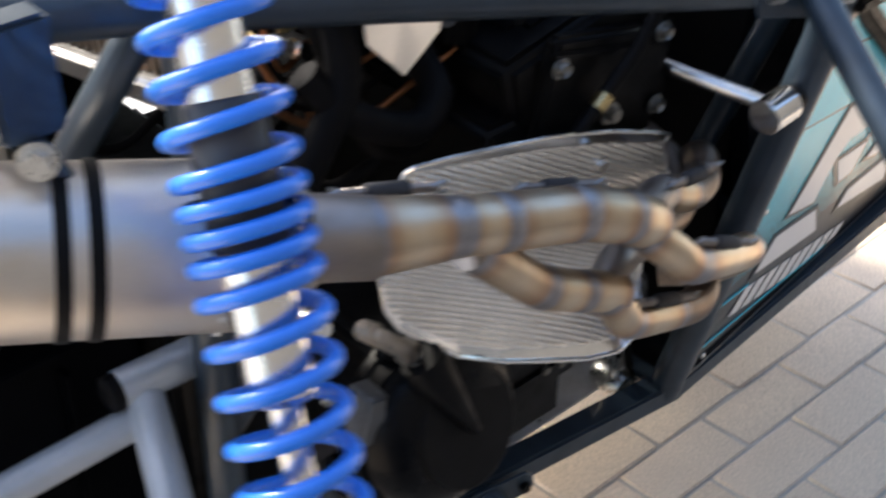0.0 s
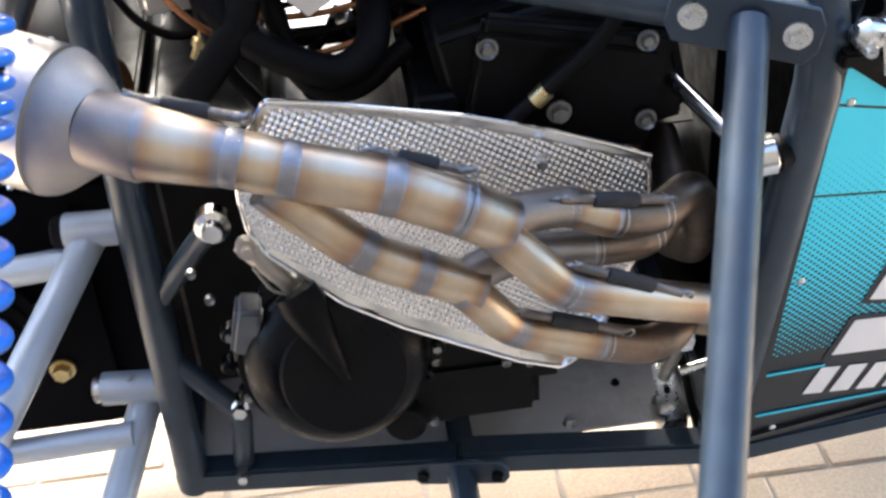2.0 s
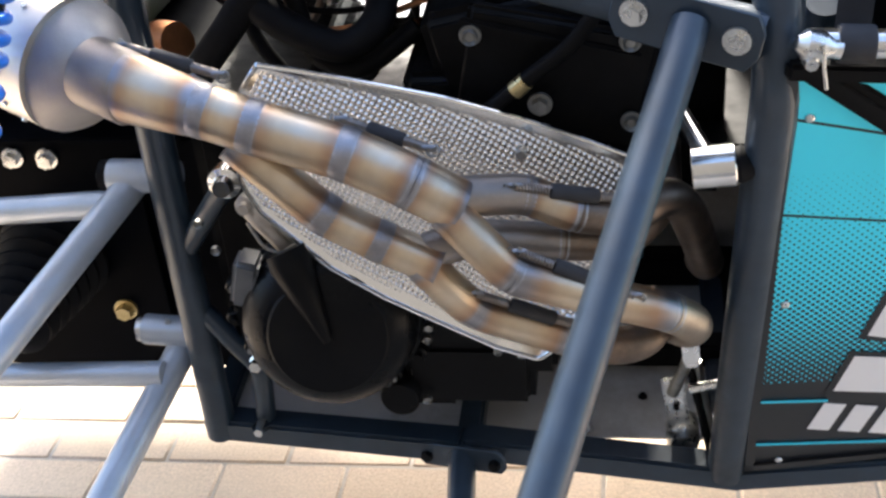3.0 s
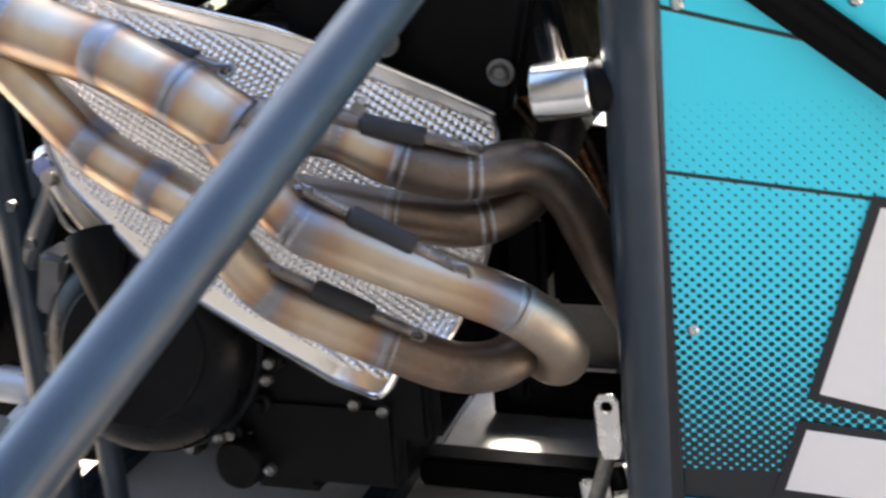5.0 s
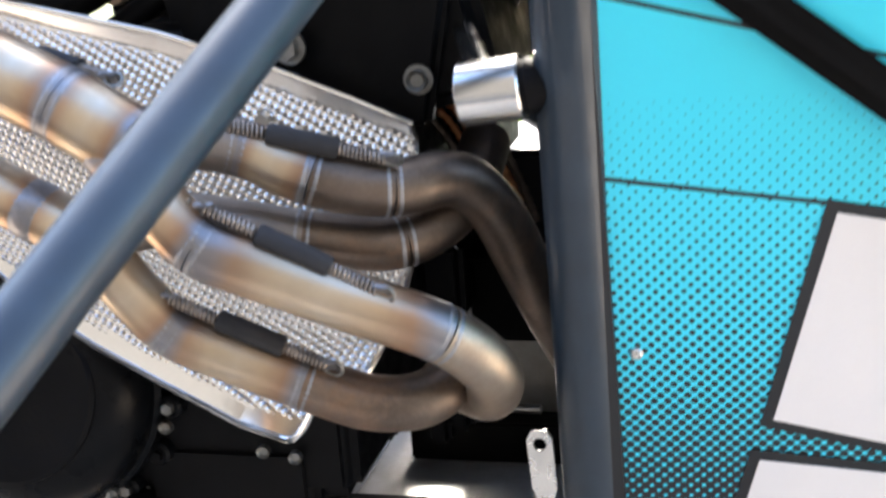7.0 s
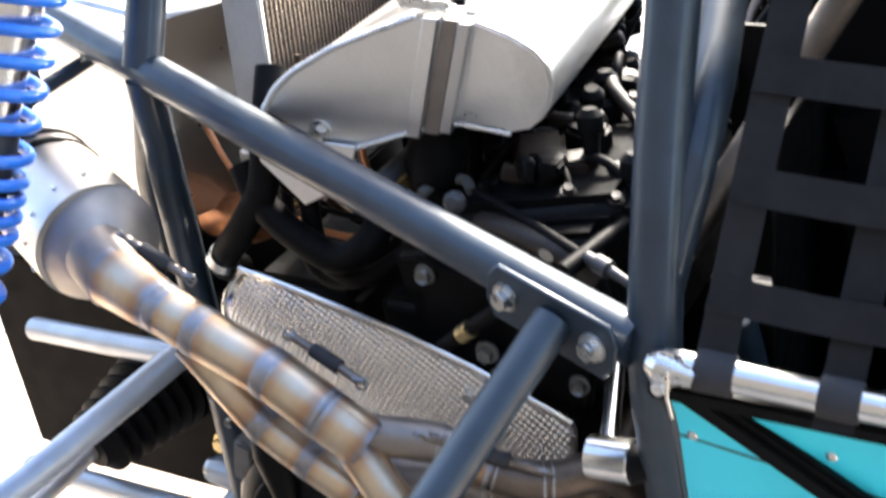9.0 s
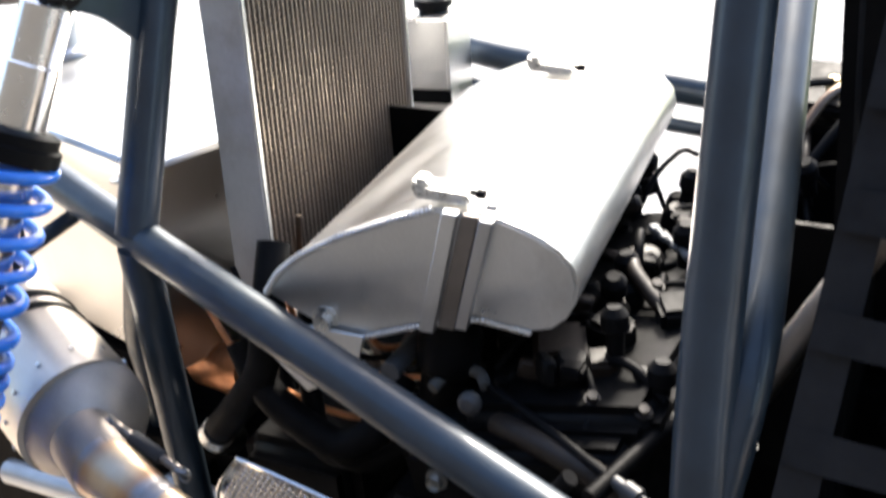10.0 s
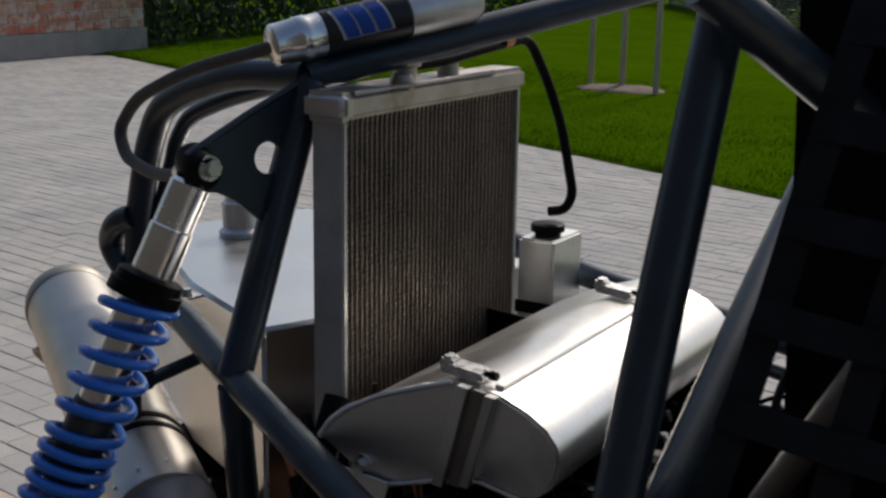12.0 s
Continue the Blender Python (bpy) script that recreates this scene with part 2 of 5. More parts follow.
M["paver"] = paver_stone("beige_paver", ((0.63, 0.52, 0.395), (0.70, 0.575, 0.435), (0.665, 0.555, 0.44), (0.695, 0.575, 0.45)))
M["grey_paver"] = paver_stone("grey_paver", ((0.46, 0.45, 0.435), (0.52, 0.50, 0.475), (0.49, 0.48, 0.47), (0.54, 0.525, 0.505)))


def lawn_green():
    m, t, p = nodes_of("lawn")
    g = t.nodes.new("ShaderNodeNewGeometry")
    big = noisy(t, g.outputs["Position"], 0.9, 5.0)
    mid = noisy(t, g.outputs["Position"], 13, 6.0, 0.75)
    base = mixed(t, 0.5, ramp(t, big, [(0.35, (0.050, 0.104, 0.001)), (0.65, (0.074, 0.140, 0.002))]), ramp(t, mid, [(0.3, (0.030, 0.060, 0.002)), (0.7, (0.085, 0.165, 0.002))]))
    t.links.new(base, p.inputs["Base Color"])
    p.inputs["Roughness"].default_value = 0.8
    p.inputs["Specular IOR Level"].default_value = 0.0
    bump(t, p, mid, 0.8, 0.03)
    return m


M["lawn"] = lawn_green()
M["blade"] = surface("grass_blade", (0.058, 0.125, 0.001), 0.9, 0.0, 0.5, 3, 30, 0.05, 0.0)
M["blade"].node_tree.nodes["Principled BSDF"].inputs["Specular IOR Level"].default_value = 0.0
M["asphalt"] = surface("dark_asphalt", (0.045, 0.046, 0.048), 0.9, 0.0, 0.3, 3, 160, 0.05, 0.6)
M["sand"] = surface("joint_sand", (0.43, 0.40, 0.36), 0.95, 0.0, 0.3, 6, 200, 0.03, 0.5)


def brick_mat():
    m, t, p = nodes_of("old_brick")
    o = t.nodes.new("ShaderNodeObjectInfo")
    g = t.nodes.new("ShaderNodeNewGeometry")
    tone = ramp(t, o.outputs["Random"], [(0.0, (0.44, 0.12, 0.065)), (0.4, (0.46, 0.17, 0.10)), (0.7, (0.46, 0.29, 0.21)), (1.0, (0.36, 0.13, 0.08))])
    lime = ramp(t, noisy(t, g.outputs["Position"], 7, 6.0, 0.7), [(0.45, (0, 0, 0)), (0.62, (1, 1, 1))])
    t.links.new(mixed(t, lime, tone, (0.50, 0.45, 0.39)), p.inputs["Base Color"])
    p.inputs["Roughness"].default_value = 0.9
    bump(t, p, noisy(t, g.outputs["Position"], 60, 5.0), 0.6, 0.004)
    return m


M["brick"] = brick_mat()
M["mortar"] = surface("lime_mortar", (0.44, 0.41, 0.37), 0.95, 0.0, 0.2, 5, 80, 0.03, 0.5)


# ---------------------------------------------------------------- mesh helpers
def mesh_of(name, bm, mat, smooth=True):
    me = bpy.data.meshes.new(name)
    bm.normal_update()
    bm.to_mesh(me)
    bm.free()
    me.materials.append(mat)
    if smooth:
        me.shade_smooth()
        me.set_sharp_from_angle(angle=radians(38))
    return me


# the frame's own axes against the level ground: it sits a little nose-up and leans with its springs
CAR = Matrix.Translation((0.0307, 0.0170, -0.0565)) @ Euler((radians(5.046), radians(0.196), radians(0.152))).to_matrix().to_4x4()
LEVEL = Matrix.Identity(4)
axes = LEVEL          # the axes in which the parts that follow are given


def part(name, bm, mat, parent, label="", smooth=True):
    """Links a bmesh as one mesh object under a thing or a part."""
    bm.transform(axes)
    ob = new(name, mesh_of(name, bm, mat, smooth))
    ob.parent = parent
    return tagged(ob, label)


def thing(name, label, category, group="", kind="", at=(0, 0, 0)):
    ob = new(name)
    ob.location = at
    ob.empty_display_size = 0.1
    return tagged(ob, label, category, group, kind)


def rounded(points, r, steps=5):
    """A polyline with its corners rounded off by radius r."""
    pts = [Vector(p) for p in points]
    if r <= 0 or len(pts) < 3:
        return pts
    out = [pts[0]]
    for a, b, c in zip(pts, pts[1:], pts[2:]):
        u, v = (a - b), (c - b)
        d = min(r, u.length * 0.48, v.length * 0.48)
        p, q = b + u.normalized() * d, b + v.normalized() * d
        for i in range(steps + 1):
            k = i / steps
            out.append(p.lerp(b, k).lerp(b.lerp(q, k), k))
    out.append(pts[-1])
    return out


def sweep(bm, pts, radius, seg=20, caps=True):
    """A tube along pts; radius is a number or one number a point. UV x runs 0..1 along it."""
    pts = [Vector(p) for p in pts]
    radii = [radius] * len(pts) if isinstance(radius, (int, float)) else list(radius)
    uv = bm.loops.layers.uv.verify()
    lens = [0.0]
    for a, b in zip(pts, pts[1:]):
        lens.append(lens[-1] + (b - a).length)
    tangents = []
    for i in range(len(pts)):
        a, b = pts[max(0, i - 1)], pts[min(len(pts) - 1, i + 1)]
        tangents.append((b - a).normalized())
    n = tangents[0].orthogonal().normalized()
    rings = []
    for i, (p, t, r) in enumerate(zip(pts, tangents, radii)):
        if i:
            n = tangents[i - 1].rotation_difference(t) @ n
        n = (n - t * n.dot(t)).normalized()
        b = t.cross(n)
        ring = []
        for k in range(seg):
            a = 2 * math.pi * k / seg
            ring.append(bm.verts.new(p + (n * math.cos(a) + b * math.sin(a)) * r))
        rings.append(ring)
    total = lens[-1] or 1.0
    for i in range(len(rings) - 1):
        for k in range(seg):
            f = bm.faces.new((rings[i][k], rings[i][(k + 1) % seg], rings[i + 1][(k + 1) % seg], rings[i + 1][k]))
            us = (lens[i] / total, lens[i] / total, lens[i + 1] / total, lens[i + 1] / total)
            vs = (k / seg, (k + 1) / seg, (k + 1) / seg, k / seg)
            for l, a, b2 in zip(f.loops, us, vs):
                l[uv].uv = (a, b2)
    if caps:
        bm.faces.new(list(reversed(rings[0])))
        bm.faces.new(rings[-1])
    return rings


def tube(pts, r, bend=0.0, seg=20, steps=6):
    bm = bmesh.new()
    sweep(bm, rounded(pts, bend, steps), r, seg)
    return bm


def pole(a, b, profile, seg=28):
    """A turned piece on the axis from a to b; profile: (fraction along it, radius)."""
    bm = bmesh.new()
    a, b = Vector(a), Vector(b)
    sweep(bm, [a.lerp(b, f) for f, _ in profile], [r for _, r in profile], seg)
    return bm


def block(size, m=None, bevel=0.003, segments=2):
    bm = bmesh.new()
    bmesh.ops.create_cube(bm, size=1.0, matrix=Matrix.Diagonal((*size, 1)))
    if bevel:
        bmesh.ops.bevel(bm, geom=bm.edges[:], offset=bevel, segments=segments, affect="EDGES", clamp_overlap=True)
    if m is not None:
        bm.transform(m)
    return bm


def box(lo, hi, bevel=0.003, segments=2):
    lo, hi = Vector(lo), Vector(hi)
    return block(hi - lo, Matrix.Translation((lo + hi) / 2), bevel, segments)


def join(*bms):
    out = bmesh.new()
    for b in bms:
        me = bpy.data.meshes.new("tmp")
        b.to_mesh(me)
        b.free()
        out.from_mesh(me)
        bpy.data.meshes.remove(me)
    return out


def basis(at, z, x_hint=(1, 0, 0)):
    """A frame at a place whose z axis points along z."""
    z = Vector(z).normalized()
    x = Vector(x_hint) - z * Vector(x_hint).dot(z)
    if x.length < 1e-4:
        x = z.orthogonal()
    x.normalize()
    y = z.cross(x)
    m = Matrix((x, y, z)).transposed().to_4x4()
    m.translation = Vector(at)
    return m


def plate(outline, thick, m, bevel=0.001, holes=()):
    """An outline in the plane of m, thick along its z; holes: (x, y, r) cut right through."""
    bm = bmesh.new()
    if holes:
        hx, hy, hr = holes[0]
        n = 48
        ring = []
        out_pts = []
        poly = [Vector((*p, 0)) for p in outline]
        c = Vector((hx, hy, 0))
        for k in range(n):
            a = 2 * math.pi * k / n
            d = Vector((math.cos(a), math.sin(a), 0))
            best = None
            for p, q in zip(poly, poly[1:] + poly[:1]):
                e = q - p
                den = d.x * e.y - d.y * e.x
                if abs(den) < 1e-9:
                    continue
                w = p - c
                s = (w.x * e.y - w.y * e.x) / den
                u = (w.x * d.y - w.y * d.x) / den
                if s > 0 and -1e-6 <= u <= 1 + 1e-6 and (best is None or s < best):
                    best = s
            out_pts.append(c + d * (best or hr * 2))
            ring.append(c + d * hr)
        vs = [[bm.verts.new(p + Vector((0, 0, h))) for p in pts] for pts in (out_pts, ring) for h in (0, thick)]
        for k in range(n):
            j = (k + 1) % n
            bm.faces.new((vs[1][k], vs[1][j], vs[3][j], vs[3][k]))
            bm.faces.new((vs[0][j], vs[0][k], vs[2][k], vs[2][j]))
            bm.faces.new((vs[0][k], vs[0][j], vs[1][j], vs[1][k]))
            bm.faces.new((vs[2][j], vs[2][k], vs[3][k], vs[3][j]))
    else:
        f = bm.faces.new([bm.verts.new((x, y, 0)) for x, y in outline])
        r = bmesh.ops.extrude_face_region(bm, geom=[f])
        bmesh.ops.translate(bm, verts=[v for v in r["geom"] if isinstance(v, bmesh.types.BMVert)], vec=(0, 0, thick))
        if bevel:
            bmesh.ops.bevel(bm, geom=bm.edges[:], offset=bevel, segments=1, affect="EDGES", clamp_overlap=True)
    bm.transform(m)
    bmesh.ops.recalc_face_normals(bm, faces=bm.faces[:])
    return bm


def bolt_bm(at, way, size=0.0065, washer=True, socket=False):
    """A hex or socket head with its washer, standing on at and pointing along way."""
    parts = []
    if washer:
        parts.append(bmesh.new())
        bmesh.ops.create_cone(parts[-1], cap_ends=True, segments=20, radius1=size * 1.45, radius2=size * 1.4, depth=size * 0.3, matrix=Matrix.Translation((0, 0, size * 0.15)))
    head = bmesh.new()
    bmesh.ops.create_cone(head, cap_ends=True, segments=18 if socket else 6, radius1=size, radius2=size * 0.95, depth=size * 0.95, matrix=Matrix.Translation((0, 0, size * (0.78 if washer else 0.45))))
    if socket:
        top = max(head.faces, key=lambda f: f.calc_center_median().z)
        r = bmesh.ops.inset_region(head, faces=[top], thickness=size * 0.35)
        bmesh.ops.translate(head, verts=top.verts[:], vec=(0, 0, -size * 0.5))
    parts.append(head)
    bm = join(*parts)
    bm.transform(basis(at, way))
    return bm


def ring_bm(at, way, radius, thick=0.0022, seg=28, wob=0.0005):
    """A weld bead round a pipe: a ripple of small scales."""
    bm = bmesh.new()
    m = basis(at, way)
    rows = 7
    vs = []
    n = seg * 2
    for k in range(n):
        a = 2 * math.pi * k / n
        swell = 1.0 + 0.22 * math.cos(k * math.pi)
        row = []
        for j in range(rows):
            b = math.pi * j / (rows - 1)
            rr = radius - 0.0006 + math.sin(b) * thick * 0.62 * swell
            zz = math.cos(b) * thick * 1.5 + wob * math.sin(a * 3 + radius * 900)
            row.append(bm.verts.new(m @ Vector((rr * math.cos(a), rr * math.sin(a), zz))))
        vs.append(row)
    for k in range(n):
        for j in range(rows - 1):
            bm.faces.new((vs[k][j], vs[k][j + 1], vs[(k + 1) % n][j + 1], vs[(k + 1) % n][j]))
    return bm


# ---------------------------------------------------------------- ground
LAWN_EDGE = lambda x: 6.85 - 0.27 * (x + 2.15)


def ground():
    bm = bmesh.new()
    bmesh.ops.create_grid(bm, x_segments=2, y_segments=2, size=900)
    g = new("ground", mesh_of("ground", bm, M["sand"], False))
    g.location.z = -0.02
    tagged(g, "sandy bed under the paving that runs to the horizon", "ground", kind="structure")
    bm = bmesh.new()
    nx, ny = 60, 30
    rows = []
    for i in range(nx + 1):
        x = -60 + 120 * i / nx
        row = []
        for j in range(ny + 1):
            y = LAWN_EDGE(x) + 220 * (j / ny) ** 2.2
            row.append(bm.verts.new((x, y, 0.004 + 0.012 * (j > 0) + 0.02 * noise.noise((x * 0.3, y * 0.3, 0)) * (j > 0))))
        rows.append(row)
    for i in range(nx):
        for j in range(ny):
            bm.faces.new((rows[i][j], rows[i + 1][j], rows[i + 1][j + 1], rows[i][j + 1]))
    lawn = new("lawn", mesh_of("lawn", bm, M["lawn"]))
    tagged(lawn, "short mown green lawn beyond the paving", "lawn", kind="structure")
    rng = random.Random(8)
    verts, faces = [], []
    for i in range(90000):
        x = rng.uniform(-14.0, 3.0)
        y = LAWN_EDGE(x) + 0.01 + 4.2 * rng.random() ** 1.5
        tall = (0.014 + 0.022 * rng.random()) * (0.8 + 0.9 * max(0.0, noise.noise((x * 2.3, y * 2.3, 3.0))))
        an, lean, w = rng.uniform(0, 6.28), rng.uniform(0, 0.02), rng.uniform(0.002, 0.0045)
        c, s = math.cos(an), math.sin(an)
        k = len(verts)
        verts += [(x - c * w, y - s * w, 0.008), (x + c * w, y + s * w, 0.008), (x - s * lean, y + c * lean, 0.012 + tall)]
        faces.append((k, k + 1, k + 2))
    me = bpy.data.meshes.new("grass")
    me.from_pydata(verts, [], faces)
    me.materials.append(M["blade"])
    tagged(new("grass", me), "short green grass blades on the lawn", "grass", kind="stuff")


ground()

# ---------------------------------------------------------------- the buggy
buggy = thing("buggy", "tube-framed off-road buggy with bare exhaust and teal side panel", "buggy")
Y0 = Vector((0, -1, 0))
axes = CAR

# --- chassis tubes
frame_tubes = [
    ("upper_rail", [(0.02, 0.622, 1.013), (0.074, 0.600, 1.017), (0.262, 0.526, 1.003), (0.81, 0.356, 0.915), (0.885, 0.334, 0.903)], 0.0205, 0.05),
    ("rear_post", [(0.266, 0.519, 0.995), (0.255, 0.527, 0.264)], 0.0195, 0),
    ("rear_upright", [(0.266, 0.522, 1.005), (0.266, 0.680, 1.338)], 0.0215, 0),
    ("main_hoop", [(0.885, 0.462, 0.28), (0.898, 0.330, 0.885), (0.886, 0.405, 1.048), (0.878, 0.598, 1.477), (0.873, 0.70, 1.70)], 0.0215, 0.06),
    ("hoop_brace", [(0.893, 0.345, 0.92), (0.912, 0.430, 1.055), (0.868, 0.684, 1.169), (0.82, 0.95, 1.28), (0.80, 1.10, 1.35)], 0.019, 0.06),
    ("rear_hoop", [(0.266, 0.680, 1.350), (0.134, 0.68, 1.343), (0.026, 0.68, 1.311), (-0.034, 0.68, 1.283), (-0.073, 0.68, 1.222), (-0.115, 0.68, 1.111), (-0.13, 0.68, 1.04)], 0.0195, 0.05),
    ("rear_hoop", [(0.262, 0.705, 1.335), (0.174, 0.72, 1.327), (0.059, 0.72, 1.296), (-0.025, 0.72, 1.264), (-0.06, 0.72, 1.224), (-0.075, 0.72, 1.189), (-0.10, 0.70, 1.10)], 0.012, 0.04),
    ("rear_loop", [(0.03, 0.620, 1.012), (-0.086, 0.660, 1.013), (-0.150, 0.668, 1.030), (-0.178, 0.668, 1.066), (-0.146, 0.662, 1.103), (-0.112, 0.670, 1.116)], 0.019, 0.035),
    ("cross_tube", [(0.264, 0.678, 1.350), (0.52, 1.25, 1.433)], 0.0205, 0),
    ("far_rail", [(0.0, 1.33, 0.95), (0.30, 1.27, 0.922), (0.52, 1.228, 0.922), (0.92, 1.15, 0.92)], 0.0205, 0.1),
    ("far_rail", [(0.0, 1.31, 0.90), (0.30, 1.25, 0.878), (0.85, 1.16, 0.872)], 0.011, 0),
    ("post_strut", [(0.262, 0.524, 0.55), (0.325, 0.505, 0.640), (0.341, 0.492, 0.661)], 0.0125, 0.02),
    ("post_strut", [(0.262, 0.526, 0.47), (0.330, 0.510, 0.39), (0.318, 0.525, 0.29)], 0.0125, 0.015),
    ("rear_brace", [(0.245, 0.545, 0.985), (0.155, 0.60, 0.82), (0.09, 0.67, 0.64)], 0.0165, 0.03),
    ("shoulder_tube", [(0.90, 0.52, 1.50), (1.10, 0.80, 1.22)], 0.0205, 0),
    ("rear_diagonal", [(0.80, 0.60, 0.78), (0.93, 0.60, 1.012), (1.03, 0.60, 1.19)], 0.0145, 0),
    ("seat_tube", [(0.94, 0.40, 0.90), (0.97, 0.62, 0.30)], 0.0165, 0),
]
chassis = None
for name, pts, r, bend in frame_tubes:
    bm = tube(pts, r, bend)
    if chassis is None:
        chassis = part("chassis_frame", bm, M["frame"], buggy, "blue-grey painted steel tube frame")
    else:
        # rear_diagonal gets a paler steel colour that stands for its sunlit edge
        part(name, bm, M["sleeve" if name == "rear_diagonal" else "frame"], chassis)
bm = bmesh.new()
bmesh.ops.create_uvsphere(bm, u_segments=24, v_segments=14, radius=0.0212, matrix=Matrix.Translation((0.266, 0.680, 1.338)))
part("tube_node", bm, M["frame"], chassis)
# square lower rails
def square_tube(a, b, w, h, up=(0, 0, 1), bevel=0.004):
    a, b = Vector(a), Vector(b)
    d = b - a
    m = basis((a + b) / 2, d, up)
    return block((h, w, d.length), m, bevel, 2)


part("lower_rail", join(square_tube((0.238, 0.535, 0.275), (0.575, 0.488, 0.288), 0.036, 0.034), square_tube((0.575, 0.492, 0.291), (0.905, 0.463, 0.277), 0.036, 0.034)), M["frame"], chassis)
part("lower_rail", square_tube((0.89, 0.464, 0.276), (1.55, 0.49, 0.333), 0.036, 0.032), M["frame"], chassis)
part("cross_rail", square_tube((0.58, 0.50, 0.285), (0.58, 1.17, 0.285), 0.03, 0.03), M["frame"], chassis)
part("cross_rail", square_tube((0.885, 0.48, 0.275), (0.885, 1.17, 0.275), 0.03, 0.03), M["frame"], chassis)
part("cross_rail", square_tube((0.25, 0.56, 0.275), (0.25, 1.17, 0.275), 0.03, 0.03), M["frame"], chassis)
part("far_lower_rail", square_tube((0.24, 1.17, 0.28), (1.5, 1.17, 0.28), 0.035, 0.035), M["frame"], chassis)

# --- bolted side bar: two bracket plates and the struts that carry it
def bracket(at, x_way, normal, span, height):
    n = Vector(normal).normalized()
    m = basis(at, n, x_way)
    k = span / 2
    h = height / 2
    out = [(-k, -h * 0.45), (-k * 0.86, -h), (k * 0.86, -h), (k, -h * 0.45), (k, h * 0.45), (k * 0.86, h), (-k * 0.86, h), (-k, h * 0.45)]
    return plate(out, 0.005, m, 0.0012)


bx = Vector((0.082, -0.022, -0.017)).normalized()
bar = part("side_bar_strut", tube([(0.823, 0.319, 0.921), (0.701, -0.048, 0.696), (0.628, -0.268, 0.561)], 0.0168, 0.0), M["frame"], buggy, "blue-grey tube strut of the removable side bar")
nrm = bx.cross(Vector((0, 0, 1))).normalized()
nrm = nrm if nrm.y < 0 else -nrm
bm = bracket(Vector((0.819, 0.319, 0.919)) - nrm * 0.004, bx, nrm, 0.128, 0.052)
part("bracket", bm, M["frame"], bar)
for p in ((0.778, 0.330, 0.928), (0.860, 0.308, 0.911)):
    part("bolt", bolt_bm(Vector(p) + nrm * 0.001, nrm, 0.0085), M["zinc"], bar)
strut2 = part("lower_bar_strut", tube([(0.573, 0.478, 0.288), (0.582, 0.30, 0.215), (0.60, -0.05, 0.12)], 0.017, 0.0), M["frame"], buggy, "dark tube strut bolted to the lower rail")
bx2 = Vector((0.616 - 0.530, 0.467 - 0.492, 0.012)).normalized()
n2 = Vector((-0.28, -0.96, 0.0)).normalized()
bm = bracket(Vector((0.573, 0.470, 0.287)) , bx2, n2, 0.118, 0.036)
part("bracket", bm, M["frame"], strut2)
for p in ((0.531, 0.480, 0.281), (0.616, 0.455, 0.291)):
    part("bolt", bolt_bm(Vector(p), n2, 0.0075), M["black"], strut2)

# --- tow eye and stay beside the front post
stay = part("stay_bush", pole((0.829, 0.351, 0.764), (0.868, 0.351, 0.768), [(0, 0.0185), (0.02, 0.0195), (0.97, 0.0195), (1, 0.0185)]), M["chrome"], buggy, "zinc-plated bush on a stay rod")
part("rubber_washer", pole((0.868, 0.351, 0.768), (0.884, 0.350, 0.770), [(0, 0.016), (0.3, 0.0175), (1, 0.013)]), M["rubber"], stay)
part("stay_rod", tube([(0.842, 0.362, 0.772), (0.800, 0.490, 0.788), (0.785, 0.60, 0.80)], 0.0085), M["chrome"], stay)

# --- net rod and ball joint at the top of the front post
rod = part("net_rod", pole((0.915, 0.312, 0.905), (1.60, 0.345, 0.858), [(0, 0.0122), (1, 0.0122)]), M["chrome"], buggy, "bright steel rod that holds the window net")
for x in (0.953, 1.042, 1.134, 1.226, 1.318):
    k = (x - 0.915) / 0.685
    c = Vector((0.915, 0.312, 0.905)).lerp(Vector((1.60, 0.345, 0.858)), k)
    part("net_loop", pole(c + Vector((-0.0145, 0, 0.001)), c + Vector((0.0145, 0.001, -0.001)), [(0, 0.0152), (0.1, 0.0160), (0.9, 0.0160), (1, 0.0152)]), M["net"], rod)
part("rod_end", join(pole((0.905, 0.300, 0.912), (0.940, 0.303, 0.903), [(0, 0.006), (0.2, 0.0125), (0.6, 0.0125), (0.8, 0.008), (1, 0.008)]), pole((0.917, 0.288, 0.897), (0.917, 0.330, 0.897), [(0, 0.005), (0.2, 0.008), (0.8, 0.008), (1, 0.005)])), M["zinc"], rod)
part("split_pin", tube([(0.925, 0.289, 0.915), (0.926, 0.284, 0.895), (0.929, 0.284, 0.878)], 0.0016), M["zinc"], rod)

# --- side panel: a leaning printed sheet with its black edging and diagonal
PX, PZ0, PZ1 = 0.905, 0.290, 0.868


def on_panel(x, z, out=0.0):
    return Vector((x, 0.325 + (PZ1 - z) * 0.221 + (x - PX) * 0.10 - out, z))


def panel_bm(outline, out, thick=0.0):
    bm = bmesh.new()
    uv = bm.loops.layers.uv.verify()
    f = bm.faces.new([bm.verts.new(on_panel(x, z, out)) for x, z in outline])
    if f.normal.y > 0:
        f.normal_flip()
    f.normal_update()
    if f.normal.y > 0:
        f.normal_flip()
    if thick:
        r = bmesh.ops.extrude_face_region(bm, geom=[f])
        bmesh.ops.translate(bm, verts=[v for v in r["geom"] if isinstance(v, bmesh.types.BMVert)], vec=(0, -thick, 0))
        bmesh.ops.recalc_face_normals(bm, faces=bm.faces[:])
    for fc in bm.faces:
        for l in fc.loops:
            l[uv].uv = (l.vert.co.x - PX, l.vert.co.z - PZ0)
    return bm


